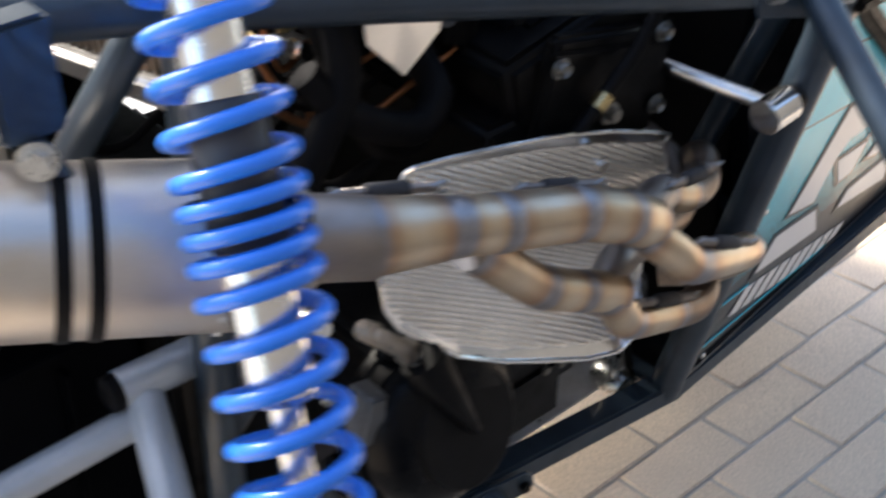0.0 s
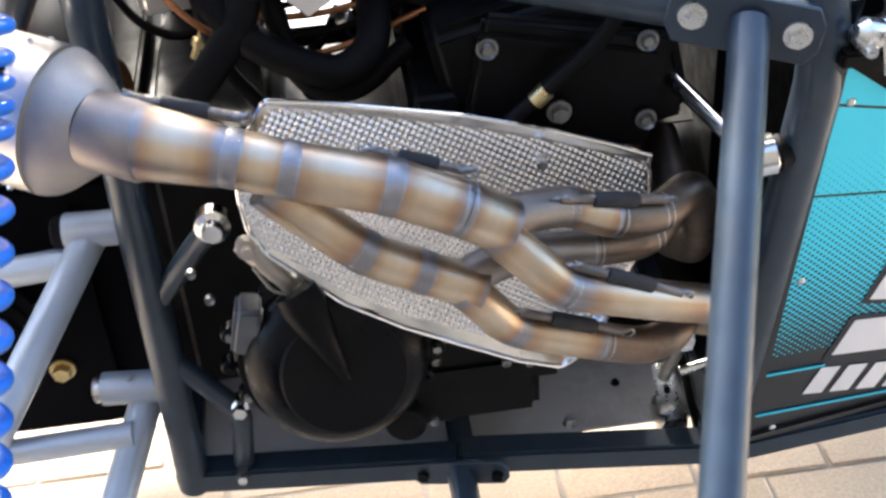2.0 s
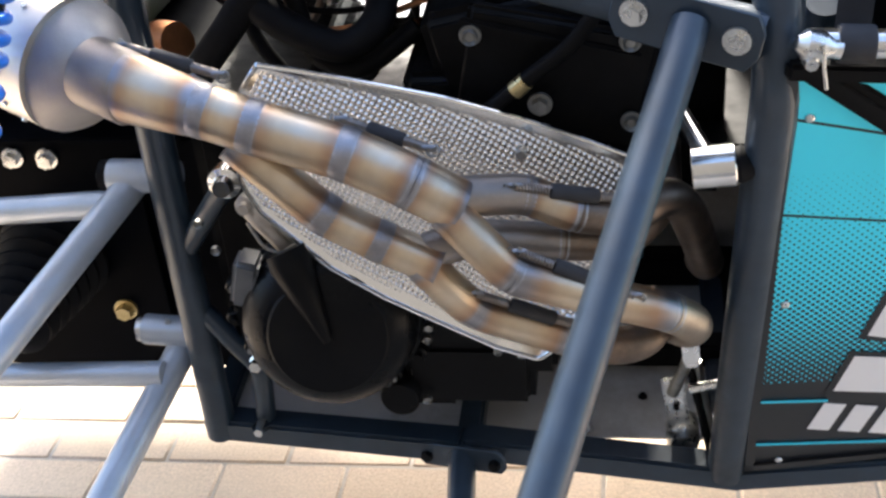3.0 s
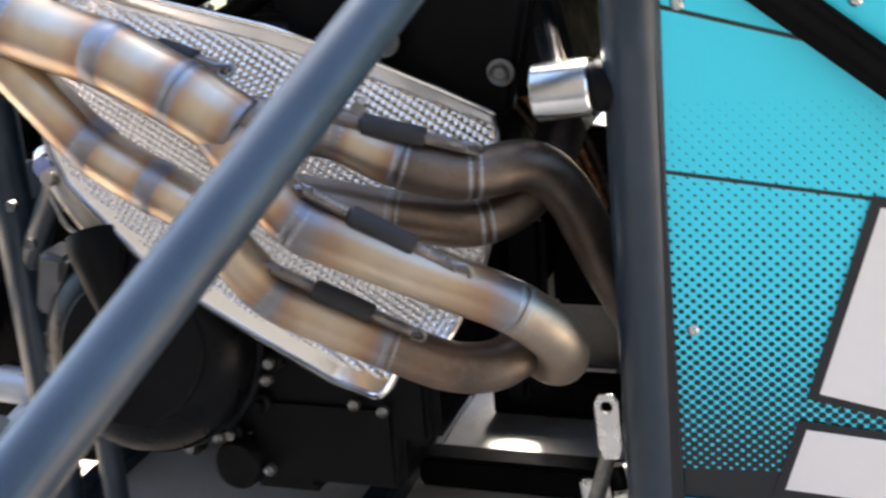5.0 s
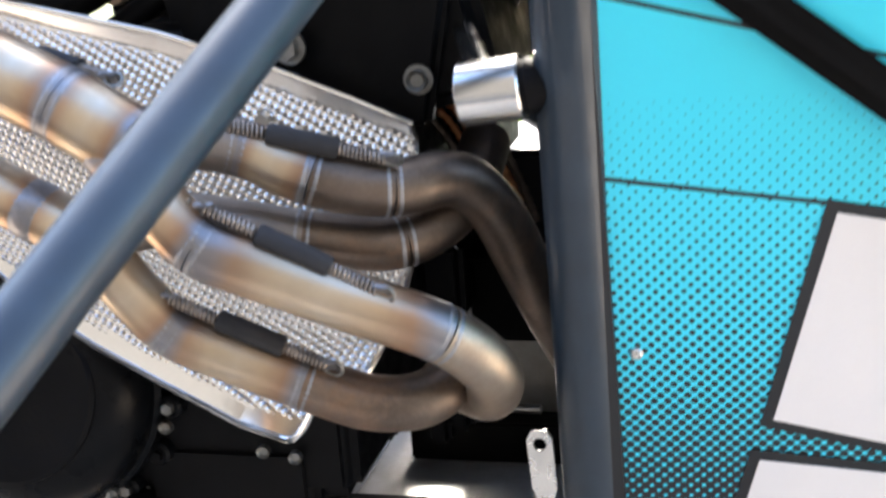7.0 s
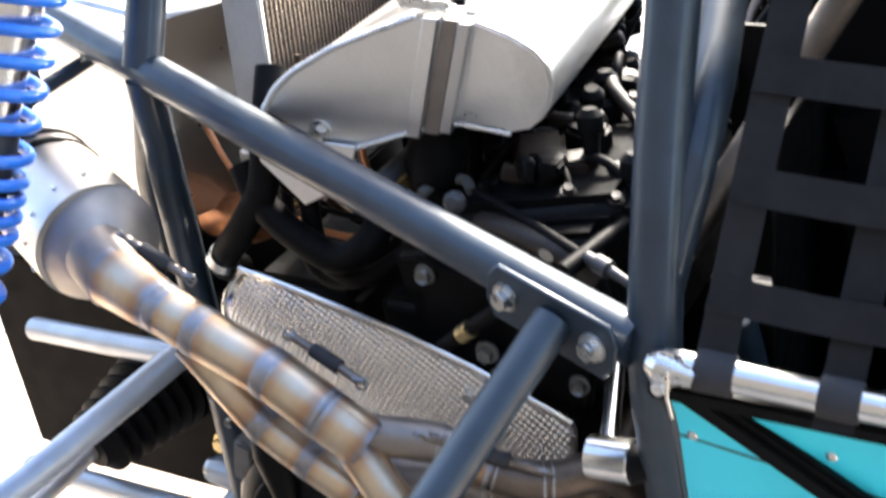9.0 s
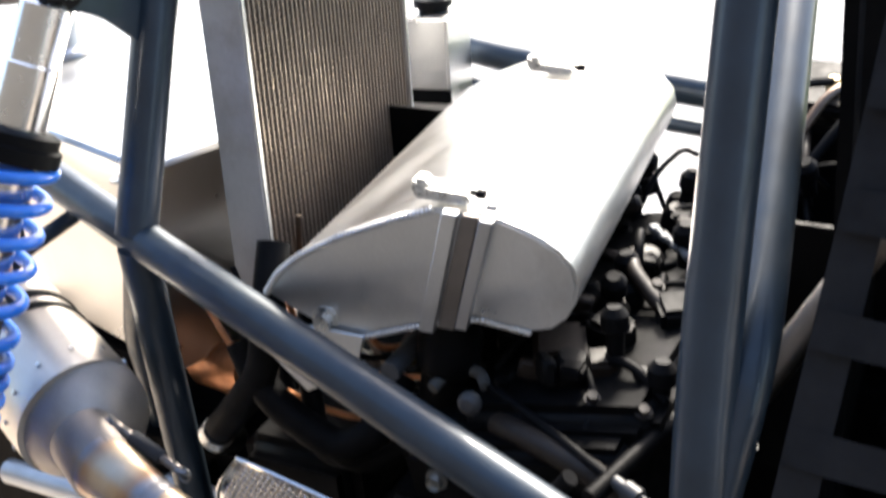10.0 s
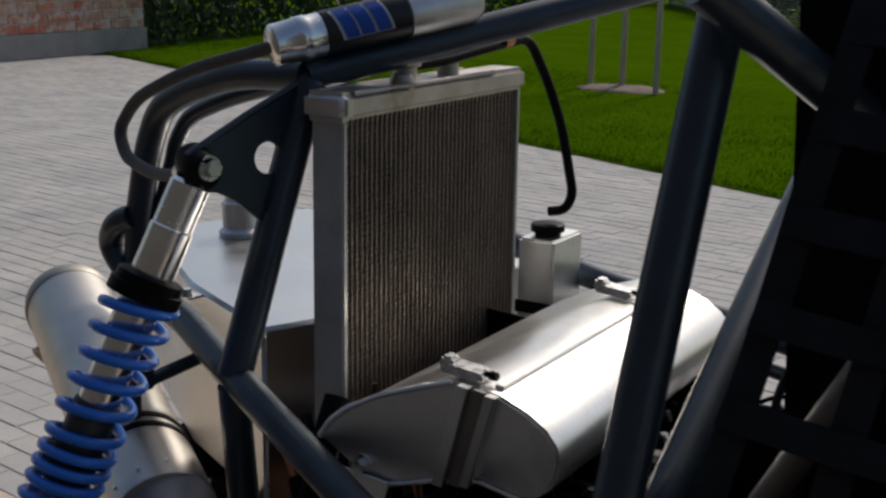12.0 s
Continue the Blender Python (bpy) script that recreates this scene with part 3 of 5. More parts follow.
BOT = lambda x: 0.298 + (x - PX) * 0.09      # lower edge rises towards the nose
TOP = lambda x: 0.876 - (x - PX) * 0.115
panel = part("side_panel", panel_bm([(PX, BOT(PX)), (1.55, BOT(1.55)), (1.55, TOP(1.55)), (PX, TOP(PX))], 0.0, 0.0025), M["print"], buggy, "teal side panel with black halftone dots and white lettering", False)


def strip(a, b, w, out, mat, thick=0.0015, name="stripe"):
    (x0, z0), (x1, z1) = a, b
    d = Vector((x1 - x0, z1 - z0)).normalized()
    n = Vector((-d.y, d.x)) * w / 2
    return part(name, panel_bm([(x0 + n.x, z0 + n.y), (x0 - n.x, z0 - n.y), (x1 - n.x, z1 - n.y), (x1 + n.x, z1 + n.y)], out, thick), mat, panel, "", False)


strip((PX + 0.004, BOT(PX)), (PX + 0.002, TOP(PX)), 0.010, 0.0032, M["black_vinyl"], 0.004, "edging")
strip((PX, BOT(PX) + 0.004), (1.55, BOT(1.55) + 0.004), 0.010, 0.0032, M["black_vinyl"], 0.004, "edging")
part("top_channel", square_tube(on_panel(0.900, 0.880, 0.004), on_panel(1.55, 0.805, 0.004), 0.022, 0.015, bevel=0.003), M["black"], panel)
diag = part("diagonal_channel", square_tube((0.918, 0.326, 0.880), (1.22, 0.376, 0.643), 0.012, 0.026, bevel=0.003), M["black"], panel)
part("channel_lip", square_tube((0.918, 0.318, 0.8805), (1.22, 0.368, 0.6435), 0.006, 0.010, bevel=0.0015), M["black"], diag)
strip((PX + 0.006, 0.4255), (0.985, 0.4225), 0.0032, 0.0034, M["teal_vinyl"])
strip((PX + 0.006, 0.3465), (1.30, 0.334), 0.0032, 0.0034, M["teal_vinyl"])


def emblem(outline):
    x0 = sum(p[0] for p in outline) / len(outline)
    z0 = sum(p[1] for p in outline) / len(outline)
    big = []
    n = len(outline)
    for i in range(n):
        p, a, b = Vector(outline[i]), Vector(outline[i - 1]), Vector(outline[(i + 1) % n])
        e1, e2 = (p - a).normalized(), (b - p).normalized()
        n1, n2_ = Vector((e1.y, -e1.x)), Vector((e2.y, -e2.x))
        side = 1 if (p - Vector((x0, z0))).dot(n1 + n2_) > 0 else -1
        k = (n1 + n2_).normalized()
        big.append(p + k * side * 0.0075 / max(0.4, k.dot(n1)))
    lab = part("emblem_edge", panel_bm([tuple(p) for p in big], 0.0031, 0.0006), M["black_vinyl"], panel, "", False)
    part("emblem", panel_bm(outline, 0.0040, 0.0008), M["white"], lab, "plain white shape on the panel", False)


emblem([(1.013, 0.530), (1.050, 0.681), (1.143, 0.662), (1.218, 0.598), (1.108, 0.605), (1.091, 0.582), (1.086, 0.510)])
emblem([(1.102, 0.571), (1.185, 0.563), (1.184, 0.512), (1.150, 0.510)])
emblem([(0.989, 0.440), (1.004, 0.497), (1.112, 0.482), (1.158, 0.418)])
emblem([(1.222, 0.515), (1.259, 0.566), (1.298, 0.514), (1.263, 0.502)])
emblem([(1.205, 0.433), (1.211, 0.463), (1.328, 0.464), (1.366, 0.401)])
for i in range(9):      # slanted bars in place of a line of lettering
    x = 0.968 + i * 0.034
    z = 0.372 - i * 0.0062
    part("lettering_bar", panel_bm([(x, z), (x + 0.024, z - 0.0045), (x + 0.038, z + 0.0415), (x + 0.014, z + 0.046)], 0.0034, 0.0008), M["white"], panel, "", False)
for p in ((0.926, 0.824), (1.031, 0.822), (0.926, 0.583), (0.942, 0.312), (1.18, 0.575), (1.22, 0.365)):
    bm = bmesh.new()
    bmesh.ops.create_uvsphere(bm, u_segments=14, v_segments=8, radius=0.0046)
    bm.transform(basis(on_panel(*p, 0.003), Y0) @ Matrix.Diagonal((1, 1, 0.6, 1)))
    part("rivet", bm, M["zinc"], panel)

part("panel_backing", panel_bm([(PX, BOT(PX)), (1.55, BOT(1.55)), (1.55, TOP(1.55)), (PX, TOP(PX))], -0.006, 0.002), M["black"], panel, "", False)

# --- exhaust
axes = CAR @ Matrix.Translation((0.007, -0.008, -0.002))
MAIN = [(0.309, 0.368, 0.853), (0.383, 0.350, 0.838), (0.429, 0.345, 0.823), (0.514, 0.335, 0.800), (0.573, 0.328, 0.773), (0.613, 0.330, 0.746)]
exhaust = None


def runner(pts, r, corners, mats, bend=0.03, doubles=()):
    """A curved runner, welded together at the given corners of its path."""
    global exhaust
    path = rounded(pts, bend, 8)
    n = len(path) - 1
    marks = [0] + [1 + 9 * (c - 1) + 4 for c in corners] + [n]
    for a, b, mt in zip(marks, marks[1:], mats):
        bm = bmesh.new()
        sweep(bm, path[a:b + 1], r, 30)
        if exhaust is None:
            exhaust = part("exhaust_manifold", bm, M[mt], buggy, "heat-tinted stainless exhaust pipes with welded joints")
        else:
            part("pipe_section", bm, M[mt], exhaust)
    for c, k in zip(marks[1:-1], corners):
        d = (path[min(n, c + 1)] - path[c - 1]).normalized()
        for o in ((-0.0072, -0.001, 0.0072) if k in doubles else (-0.004, 0.004)):
            part("weld_bead", ring_bm(path[c] + d * o, d, r, 0.0012, 26), M["weld"], exhaust)
        if k in doubles:
            part("weld_band", pole(path[c] - d * 0.0072, path[c] + d * 0.0072, [(0, r + 0.0001), (0.1, r + 0.0007), (0.9, r + 0.0007), (1, r + 0.0001)], 30), M["weld_band"], exhaust)


W5 = Vector(MAIN[-1])
runner(MAIN, 0.0254, [1, 2, 3, 4], ["pipe"] * 5, 0.012, (1, 2, 3))
runner([W5 + Vector((-0.012, 0.006, 0.006)), (0.640, 0.352, 0.744), (0.672, 0.366, 0.736), (0.718, 0.366, 0.713), (0.765, 0.382, 0.700), (0.803, 0.416, 0.703), (0.822, 0.442, 0.670), (0.838, 0.475, 0.608), (0.852, 0.54, 0.53), (0.85, 0.62, 0.48)],
       0.0192, [2, 3, 4], ["sleeve", "pipe", "elbow", "elbow"])
runner([W5 + Vector((-0.012, -0.004, -0.002)), (0.640, 0.312, 0.706), (0.660, 0.309, 0.684), (0.762, 0.326, 0.640), (0.806, 0.338, 0.620), (0.832, 0.362, 0.585), (0.822, 0.395, 0.552), (0.79, 0.44, 0.540)],
       0.0194, [2, 4], ["pipe", "pipe", "elbow_light"])
part("collector_cone", pole((0.305, 0.370, 0.8535), (0.378, 0.351, 0.839), [(0, 0.0325), (0.1, 0.0325), (0.9, 0.0272), (1, 0.0256)], 32), M["pipe"], exhaust)
L3 = Vector((0.578, 0.337, 0.680))
runner([(0.405, 0.352, 0.805), (0.483, 0.343, 0.728), (0.534, 0.340, 0.700), L3 + Vector((0.01, 0, -0.006))], 0.0202, [1, 2], ["pipe"] * 3, 0.02, (1, 2))
runner([L3 + Vector((-0.008, 0, 0)), (0.592, 0.338, 0.650), (0.615, 0.345, 0.615), (0.705, 0.352, 0.577), (0.750, 0.356, 0.560), (0.785, 0.372, 0.558), (0.802, 0.41, 0.575)],
       0.0190, [2, 3], ["pipe", "pipe", "elbow"])
runner([L3 + Vector((-0.008, 0.004, 0.004)), (0.615, 0.362, 0.690), (0.70, 0.385, 0.668), (0.765, 0.405, 0.655), (0.800, 0.445, 0.675), (0.80, 0.52, 0.70)],
       0.0188, [2, 3], ["sleeve", "elbow", "elbow"])


def slip_spring(a, b):
    """A slip-joint spring in its rubber sleeve, hooked to two tabs."""
    a, b = Vector(a), Vector(b)
    d = (b - a)
    k = part("spring_sleeve", pole(a.lerp(b, 0.30), a.lerp(b, 0.72), [(0, 0.0062), (0.04, 0.0074), (0.96, 0.0074), (1, 0.0062)], 16), M["net"], exhaust)
    for s, e in ((0.0, 0.30), (0.72, 1.0)):
        pts = []
        turns = 11
        axis = d.normalized()
        m = basis((0, 0, 0), axis)
        for i in range(turns * 8 + 1):
            f = i / (turns * 8)
            an = 2 * math.pi * turns * f
            pts.append(a + d * (s + (e - s) * f) + m.to_3x3() @ Vector((0.0036 * math.cos(an), 0.0036 * math.sin(an), 0)))
        bm = bmesh.new()
        sweep(bm, pts, 0.0014, 6)
        part("coil", bm, M["sleeve"], k)
    for p, s in ((a, -1), (b, 1)):
        c = p + axis * s * 0.004 + Vector((0, -0.002, 0.001))
        loop = [c + m.to_3x3() @ Vector((0.0055 * math.cos(q * math.pi / 6), 0, 0.0065 * math.sin(q * math.pi / 6))) for q in range(11)]
        bm = bmesh.new()
        sweep(bm, loop, 0.0013, 6)
        part("spring_hook", bm, M["bolt"], k)
        part("spring_tab", block((0.014, 0.003, 0.012), basis(p, (0, -0.6, 0.8)), 0.001), M["weld"], exhaust)


slip_spring((0.664, 0.349, 0.755), (0.768, 0.372, 0.724))
slip_spring((0.668, 0.310, 0.709), (0.772, 0.318, 0.654))
slip_spring((0.622, 0.338, 0.640), (0.724, 0.346, 0.592))
slip_spring((0.300, 0.400, 0.880), (0.393, 0.384, 0.856))
slip_spring((0.500, 0.392, 0.803), (0.583, 0.374, 0.781))

# muffler with cone and sleeve, on the same line
CAN0, CAN1 = Vector((-0.300, 0.668, 0.945)), Vector((0.233, 0.4245, 0.851))
CR = 0.067
muffler = part("muffler", pole(CAN0, CAN1, [(0.0, CR - 0.0015), (0.02, CR), (1.0, CR)], 48), M["muffler"], buggy, "brushed steel muffler can with a slash-cut end cap")
part("cone", pole(CAN1, (0.274, 0.390, 0.856), [(0, CR + 0.0005), (0.06, CR - 0.001), (0.35, CR - 0.010), (0.9, 0.040), (1, 0.0345)], 40), M["cone"], muffler)
part("sleeve", pole((0.268, 0.392, 0.858), (0.316, 0.366, 0.850), [(0, 0.0348), (0.05, 0.0350), (0.95, 0.0338), (1, 0.0325)], 36), M["sleeve"], muffler)
cd = (CAN0 - CAN1).normalized()
for f, w in ((0.185, 0.012), (0.225, 0.012)):
    c = CAN1.lerp(CAN0, f)
    part("strap", pole(c, c + cd * w, [(0, CR + 0.0006), (0.1, CR + 0.0018), (0.9, CR + 0.0018), (1, CR + 0.0006)], 44), M["black"], muffler)
tip = part("end_cap", pole(CAN0 - cd * 0.012, CAN0 + cd * 0.050, [(0, CR + 0.0006), (0.06, CR + 0.0022), (0.25, CR + 0.0022), (0.45, CR), (0.65, CR * 0.88), (0.82, CR * 0.68), (0.93, CR * 0.43), (1, 0.010)], 48), M["cone"], muffler, "dull domed end cap with a dark outlet")
od = Vector((0.05, -0.80, -0.60)).normalized()
oc = CAN0 - cd * 0.070 + od * 0.040
part("outlet", pole(oc, oc + od * 0.030, [(0, 0.034), (0.85, 0.034), (0.95, 0.0365), (1, 0.0355), (1, 0.031), (0.5, 0.030), (0.48, 0.001)], 32), M["sleeve"], tip)
part("outlet_bore", pole(oc + od * 0.014, oc + od * 0.0215, [(0, 0.029), (1, 0.0295)], 28), M["black"], tip)
for i in range(12):
    an = 2 * math.pi * i / 12
    m = basis(CAN1.lerp(CAN0, 0.06), cd)
    off = m.to_3x3() @ Vector((math.cos(an), math.sin(an), 0))
    part("rivet", bolt_bm(CAN1.lerp(CAN0, 0.045) + off * (CR - 0.0002), off, 0.0028, False), M["zinc"], muffler)
mb = part("muffler_bracket", tube([CAN1.lerp(CAN0, 0.21) + Vector((0, 0, 0.06)), (0.105, 0.49, 0.97), (0.115, 0.60, 0.98)], 0.009, 0.02), M["frame"], muffler)
part("bracket_bolt", bolt_bm((0.102, 0.470, 0.960), (-0.5, -0.8, 0.2), 0.0105), M["zinc"], mb)
part("bracket_block", block((0.05, 0.03, 0.09), Matrix.Translation((0.108, 0.492, 1.015)), 0.004), M["frame"], mb)

# --- embossed heat shield
axes = CAR


def poly_at(pts, k):
    ls = [0.0]
    for a, b in zip(pts, pts[1:]):
        ls.append(ls[-1] + math.dist(a, b))
    s = k * ls[-1]
    for i in range(len(pts) - 1):
        if s <= ls[i + 1] or i == len(pts) - 2:
            f = (s - ls[i]) / (ls[i + 1] - ls[i])
            return pts[i][0] + (pts[i + 1][0] - pts[i][0]) * f, pts[i][1] + (pts[i + 1][1] - pts[i][1]) * f


SH_TOP = [(0.421, 0.838), (0.46, 0.831), (0.50, 0.822), (0.597, 0.799), (0.679, 0.772), (0.735, 0.749), (0.775, 0.731)]
SH_BOT = [(0.381, 0.735), (0.384, 0.702), (0.399, 0.672), (0.465, 0.608), (0.521, 0.573), (0.575, 0.547), (0.636, 0.520), (0.680, 0.511), (0.716, 0.528)]


def shield_at(u, v):
    a, b = poly_at(SH_TOP, u), poly_at(SH_BOT, u)
    bow = 0.022 * math.sin(math.pi * v) * (1 if u > 0.5 else -0.6) * abs(2 * u - 1) ** 2
    x = a[0] + (b[0] - a[0]) * v + bow
    z = a[1] + (b[1] - a[1]) * v
    c = max(0.0, (u - 0.88) / 0.12) * max(0.0, (v - 0.84) / 0.16)
    x, z = x - 0.014 * c * c, z + 0.016 * c * c
    lip = max(0.0, (v - 0.70) / 0.30)
    y = 0.437 - (0.006 + 0.022 * u + 0.014 * u ** 6) * lip * lip - (0.004 + 0.016 * u) * v - 0.010 * max(0.0, (0.06 - v) / 0.06) - 0.011 * math.sin(math.pi * min(1.0, v / 0.72))
    return Vector((x, y, z))


DOT = 2 * math.pi / 0.0057          # pitch of the embossed dots


def shield():
    bm = bmesh.new()
    nu, nv = 560, 340
    rows = []
    for i in range(nu + 1):
        u = i / nu
        row = []
        for j in range(nv + 1):
            v = j / nv
            p = shield_at(u, v)
            rim_in = min((u * 0.38 - 0.008), (1 - u) * 0.38 - 0.003, v * 0.20 - 0.015 + 0.006 * u, (1 - v) * 0.20 - 0.009)
            fade = min(1.0, max(0.0, rim_in / 0.003))
            a, b = p.x * 0.85 - p.z * 0.53, p.x * 0.53 + p.z * 0.85
            h = (0.5 + 0.5 * math.cos(a * DOT)) * (0.5 + 0.5 * math.cos(b * DOT))
            p.y -= 0.0019 * fade * h + 0.0006 * noise.noise(p * 14)
            row.append(bm.verts.new(p))
        rows.append(row)
    for i in range(nu):
        for j in range(nv):
            bm.faces.new((rows[i][j], rows[i][j + 1], rows[i + 1][j + 1], rows[i + 1][j]))
    return bm


hs = part("heat_shield", shield(), M["shield"], buggy, "embossed aluminium heat shield with a rolled edge")
rim = [shield_at(i / 60, 0) for i in range(61)] + [shield_at(1, j / 30) for j in range(1, 31)] + [shield_at(1 - i / 60, 1) for i in range(1, 61)] + [shield_at(0, 1 - j / 30) for j in range(1, 31)]
bm = bmesh.new()
sweep(bm, rim, 0.0026, 8)
part("rolled_edge", bm, M["shield"], hs)
for p in ((0.669, 0.430, 0.736), (0.447, 0.430, 0.775), (0.70, 0.43, 0.59)):
    part("bolt", bolt_bm(p, Y0, 0.0058), M["zinc"], hs)

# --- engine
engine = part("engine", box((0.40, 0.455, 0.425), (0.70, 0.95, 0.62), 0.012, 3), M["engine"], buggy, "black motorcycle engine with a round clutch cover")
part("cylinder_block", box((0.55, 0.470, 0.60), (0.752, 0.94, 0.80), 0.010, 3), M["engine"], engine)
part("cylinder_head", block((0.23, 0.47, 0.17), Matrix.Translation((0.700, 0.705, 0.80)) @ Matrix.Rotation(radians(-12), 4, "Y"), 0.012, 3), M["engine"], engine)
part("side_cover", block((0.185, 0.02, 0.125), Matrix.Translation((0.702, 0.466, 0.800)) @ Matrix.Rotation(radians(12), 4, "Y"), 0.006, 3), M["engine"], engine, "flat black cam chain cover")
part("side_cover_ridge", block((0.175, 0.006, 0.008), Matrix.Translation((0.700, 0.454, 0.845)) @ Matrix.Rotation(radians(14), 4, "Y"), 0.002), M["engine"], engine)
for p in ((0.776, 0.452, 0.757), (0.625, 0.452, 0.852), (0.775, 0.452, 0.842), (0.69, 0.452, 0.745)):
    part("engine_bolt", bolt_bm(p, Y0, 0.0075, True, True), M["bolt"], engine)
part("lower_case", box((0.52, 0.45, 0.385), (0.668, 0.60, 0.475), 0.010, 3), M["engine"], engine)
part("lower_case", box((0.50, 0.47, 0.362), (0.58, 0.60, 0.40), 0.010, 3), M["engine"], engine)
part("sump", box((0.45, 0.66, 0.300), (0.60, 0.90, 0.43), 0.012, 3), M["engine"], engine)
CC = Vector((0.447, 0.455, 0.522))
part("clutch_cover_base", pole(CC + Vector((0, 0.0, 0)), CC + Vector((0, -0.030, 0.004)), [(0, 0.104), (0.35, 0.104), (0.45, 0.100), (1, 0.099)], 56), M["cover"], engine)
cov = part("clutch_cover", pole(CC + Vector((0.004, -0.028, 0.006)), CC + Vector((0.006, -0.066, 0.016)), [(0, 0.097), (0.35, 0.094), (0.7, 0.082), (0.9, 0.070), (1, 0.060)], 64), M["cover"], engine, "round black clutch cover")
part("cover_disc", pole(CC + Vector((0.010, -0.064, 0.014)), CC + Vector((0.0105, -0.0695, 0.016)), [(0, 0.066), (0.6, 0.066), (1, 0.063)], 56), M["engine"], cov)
part("cover_boss", join(block((0.028, 0.036, 0.060), Matrix.Translation((0.364, 0.436, 0.578)) @ Matrix.Rotation(radians(14), 4, "Y"), 0.005, 3), pole((0.372, 0.44, 0.575), (0.408, 0.425, 0.560), [(0, 0.022), (0.6, 0.020), (1, 0.012)], 20)), M["cast_grey"], engine)
part("release_arm", join(tube([(0.372, 0.446, 0.672), (0.388, 0.432, 0.660), (0.408, 0.426, 0.640), (0.420, 0.428, 0.618)], 0.0095, 0.015), pole((0.376, 0.45, 0.668), (0.380, 0.420, 0.676), [(0, 0.010), (0.6, 0.010), (0.65, 0.006), (1, 0.006)], 14), pole((0.418, 0.445, 0.625), (0.422, 0.414, 0.622), [(0, 0.013), (0.5, 0.013), (0.55, 0.008), (1, 0.007)], 16)), M["cone"], engine, "grey cast release lever")
part("arm_clip", tube([(0.383, 0.418, 0.662), (0.398, 0.412, 0.634), (0.424, 0.412, 0.624), (0.434, 0.416, 0.634)], 0.0019, 0.01), M["bolt"], engine)
part("lever_wedge", pole(CC + Vector((-0.028, -0.040, 0.108)), CC + Vector((0.012, -0.078, 0.016)), [(0, 0.022), (0.15, 0.024), (0.6, 0.014), (1, 0.005)], 20), M["engine"], engine)
for i in range(14):
    an = radians(-200 + i * 24)
    p = CC + Vector((0.110 * math.cos(an), -0.012, 0.106 * math.sin(an)))
    part("cover_lug", pole(p + Vector((0, 0.014, 0)), p, [(0, 0.0105), (0.85, 0.010), (1, 0.008)], 14), M["cover"], engine)
    part("engine_bolt", bolt_bm(p, Y0, 0.0052, False), M["bolt"] if i % 3 != 1 else M["black"], engine)
for p in ((0.535, 0.447, 0.501), (0.554, 0.440, 0.493), (0.630, 0.447, 0.472), (0.436, 0.432, 0.424), (0.504, 0.432, 0.437), (0.546, 0.440, 0.405), (0.656, 0.447, 0.468), (0.331, 0.45, 0.606), (0.318, 0.45, 0.641)):
    part("engine_bolt", bolt_bm(p, Y0, 0.0054, False, True), M["bolt"], engine)
part("oil_plug", pole((0.516, 0.455, 0.406), (0.514, 0.428, 0.408), [(0, 0.023), (0.7, 0.023), (0.8, 0.021), (0.8, 0.015), (0.5, 0.014), (0.48, 0.001)], 24), M["engine"], engine)
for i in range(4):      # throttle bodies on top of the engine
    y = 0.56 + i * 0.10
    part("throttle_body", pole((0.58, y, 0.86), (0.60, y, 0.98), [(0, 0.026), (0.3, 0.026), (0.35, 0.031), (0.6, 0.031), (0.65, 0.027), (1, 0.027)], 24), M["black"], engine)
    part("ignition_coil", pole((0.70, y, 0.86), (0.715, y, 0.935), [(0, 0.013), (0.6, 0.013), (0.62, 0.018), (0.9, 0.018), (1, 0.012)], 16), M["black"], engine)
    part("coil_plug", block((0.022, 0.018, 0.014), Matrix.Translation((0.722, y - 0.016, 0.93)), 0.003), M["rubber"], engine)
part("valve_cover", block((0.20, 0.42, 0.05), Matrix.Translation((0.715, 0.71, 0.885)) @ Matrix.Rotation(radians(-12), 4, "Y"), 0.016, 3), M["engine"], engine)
for x, y in ((0.65, 0.54), (0.78, 0.56), (0.66, 0.70), (0.79, 0.72), (0.78, 0.86), (0.65, 0.86)):
    part("engine_bolt", bolt_bm((x, y, 0.913 + (0.715 - x) * -0.2), (0.2, 0, 1), 0.0062), M["black"], engine)
part("fuel_rail", tube([(0.545, 0.52, 0.905), (0.545, 0.92, 0.905)], 0.010), M["cast_grey"], engine)
part("throttle_link", tube([(0.588, 0.522, 0.895), (0.596, 0.552, 0.902), (0.626, 0.551, 0.902), (0.637, 0.536, 0.898)], 0.0058, 0.012), M["hose_grey"], engine)
part("link_ball", pole((0.640, 0.505, 0.905), (0.641, 0.490, 0.909), [(0, 0.006), (0.3, 0.011), (0.7, 0.011), (1, 0.006)], 16), M["grey_sleeve"], engine)
part("throttle_cable", tube([(0.631, 0.545, 0.897), (0.726, 0.489, 0.900), (0.796, 0.446, 0.900), (0.85, 0.424, 0.892)], 0.0045, 0.05), M["rubber"], engine)
part("cable_end", join(pole((0.796, 0.447, 0.900), (0.822, 0.434, 0.899), [(0, 0.006), (0.4, 0.006), (0.45, 0.0085), (1, 0.0085)], 12), pole((0.822, 0.434, 0.899), (0.846, 0.424, 0.894), [(0, 0.005), (1, 0.004)], 12)), M["grey_sleeve"], engine)
part("water_pipe", tube([(0.660, 0.510, 0.880), (0.690, 0.494, 0.888), (0.774, 0.463, 0.888), (0.80, 0.46, 0.87)], 0.0115, 0.02), M["amber"], engine)
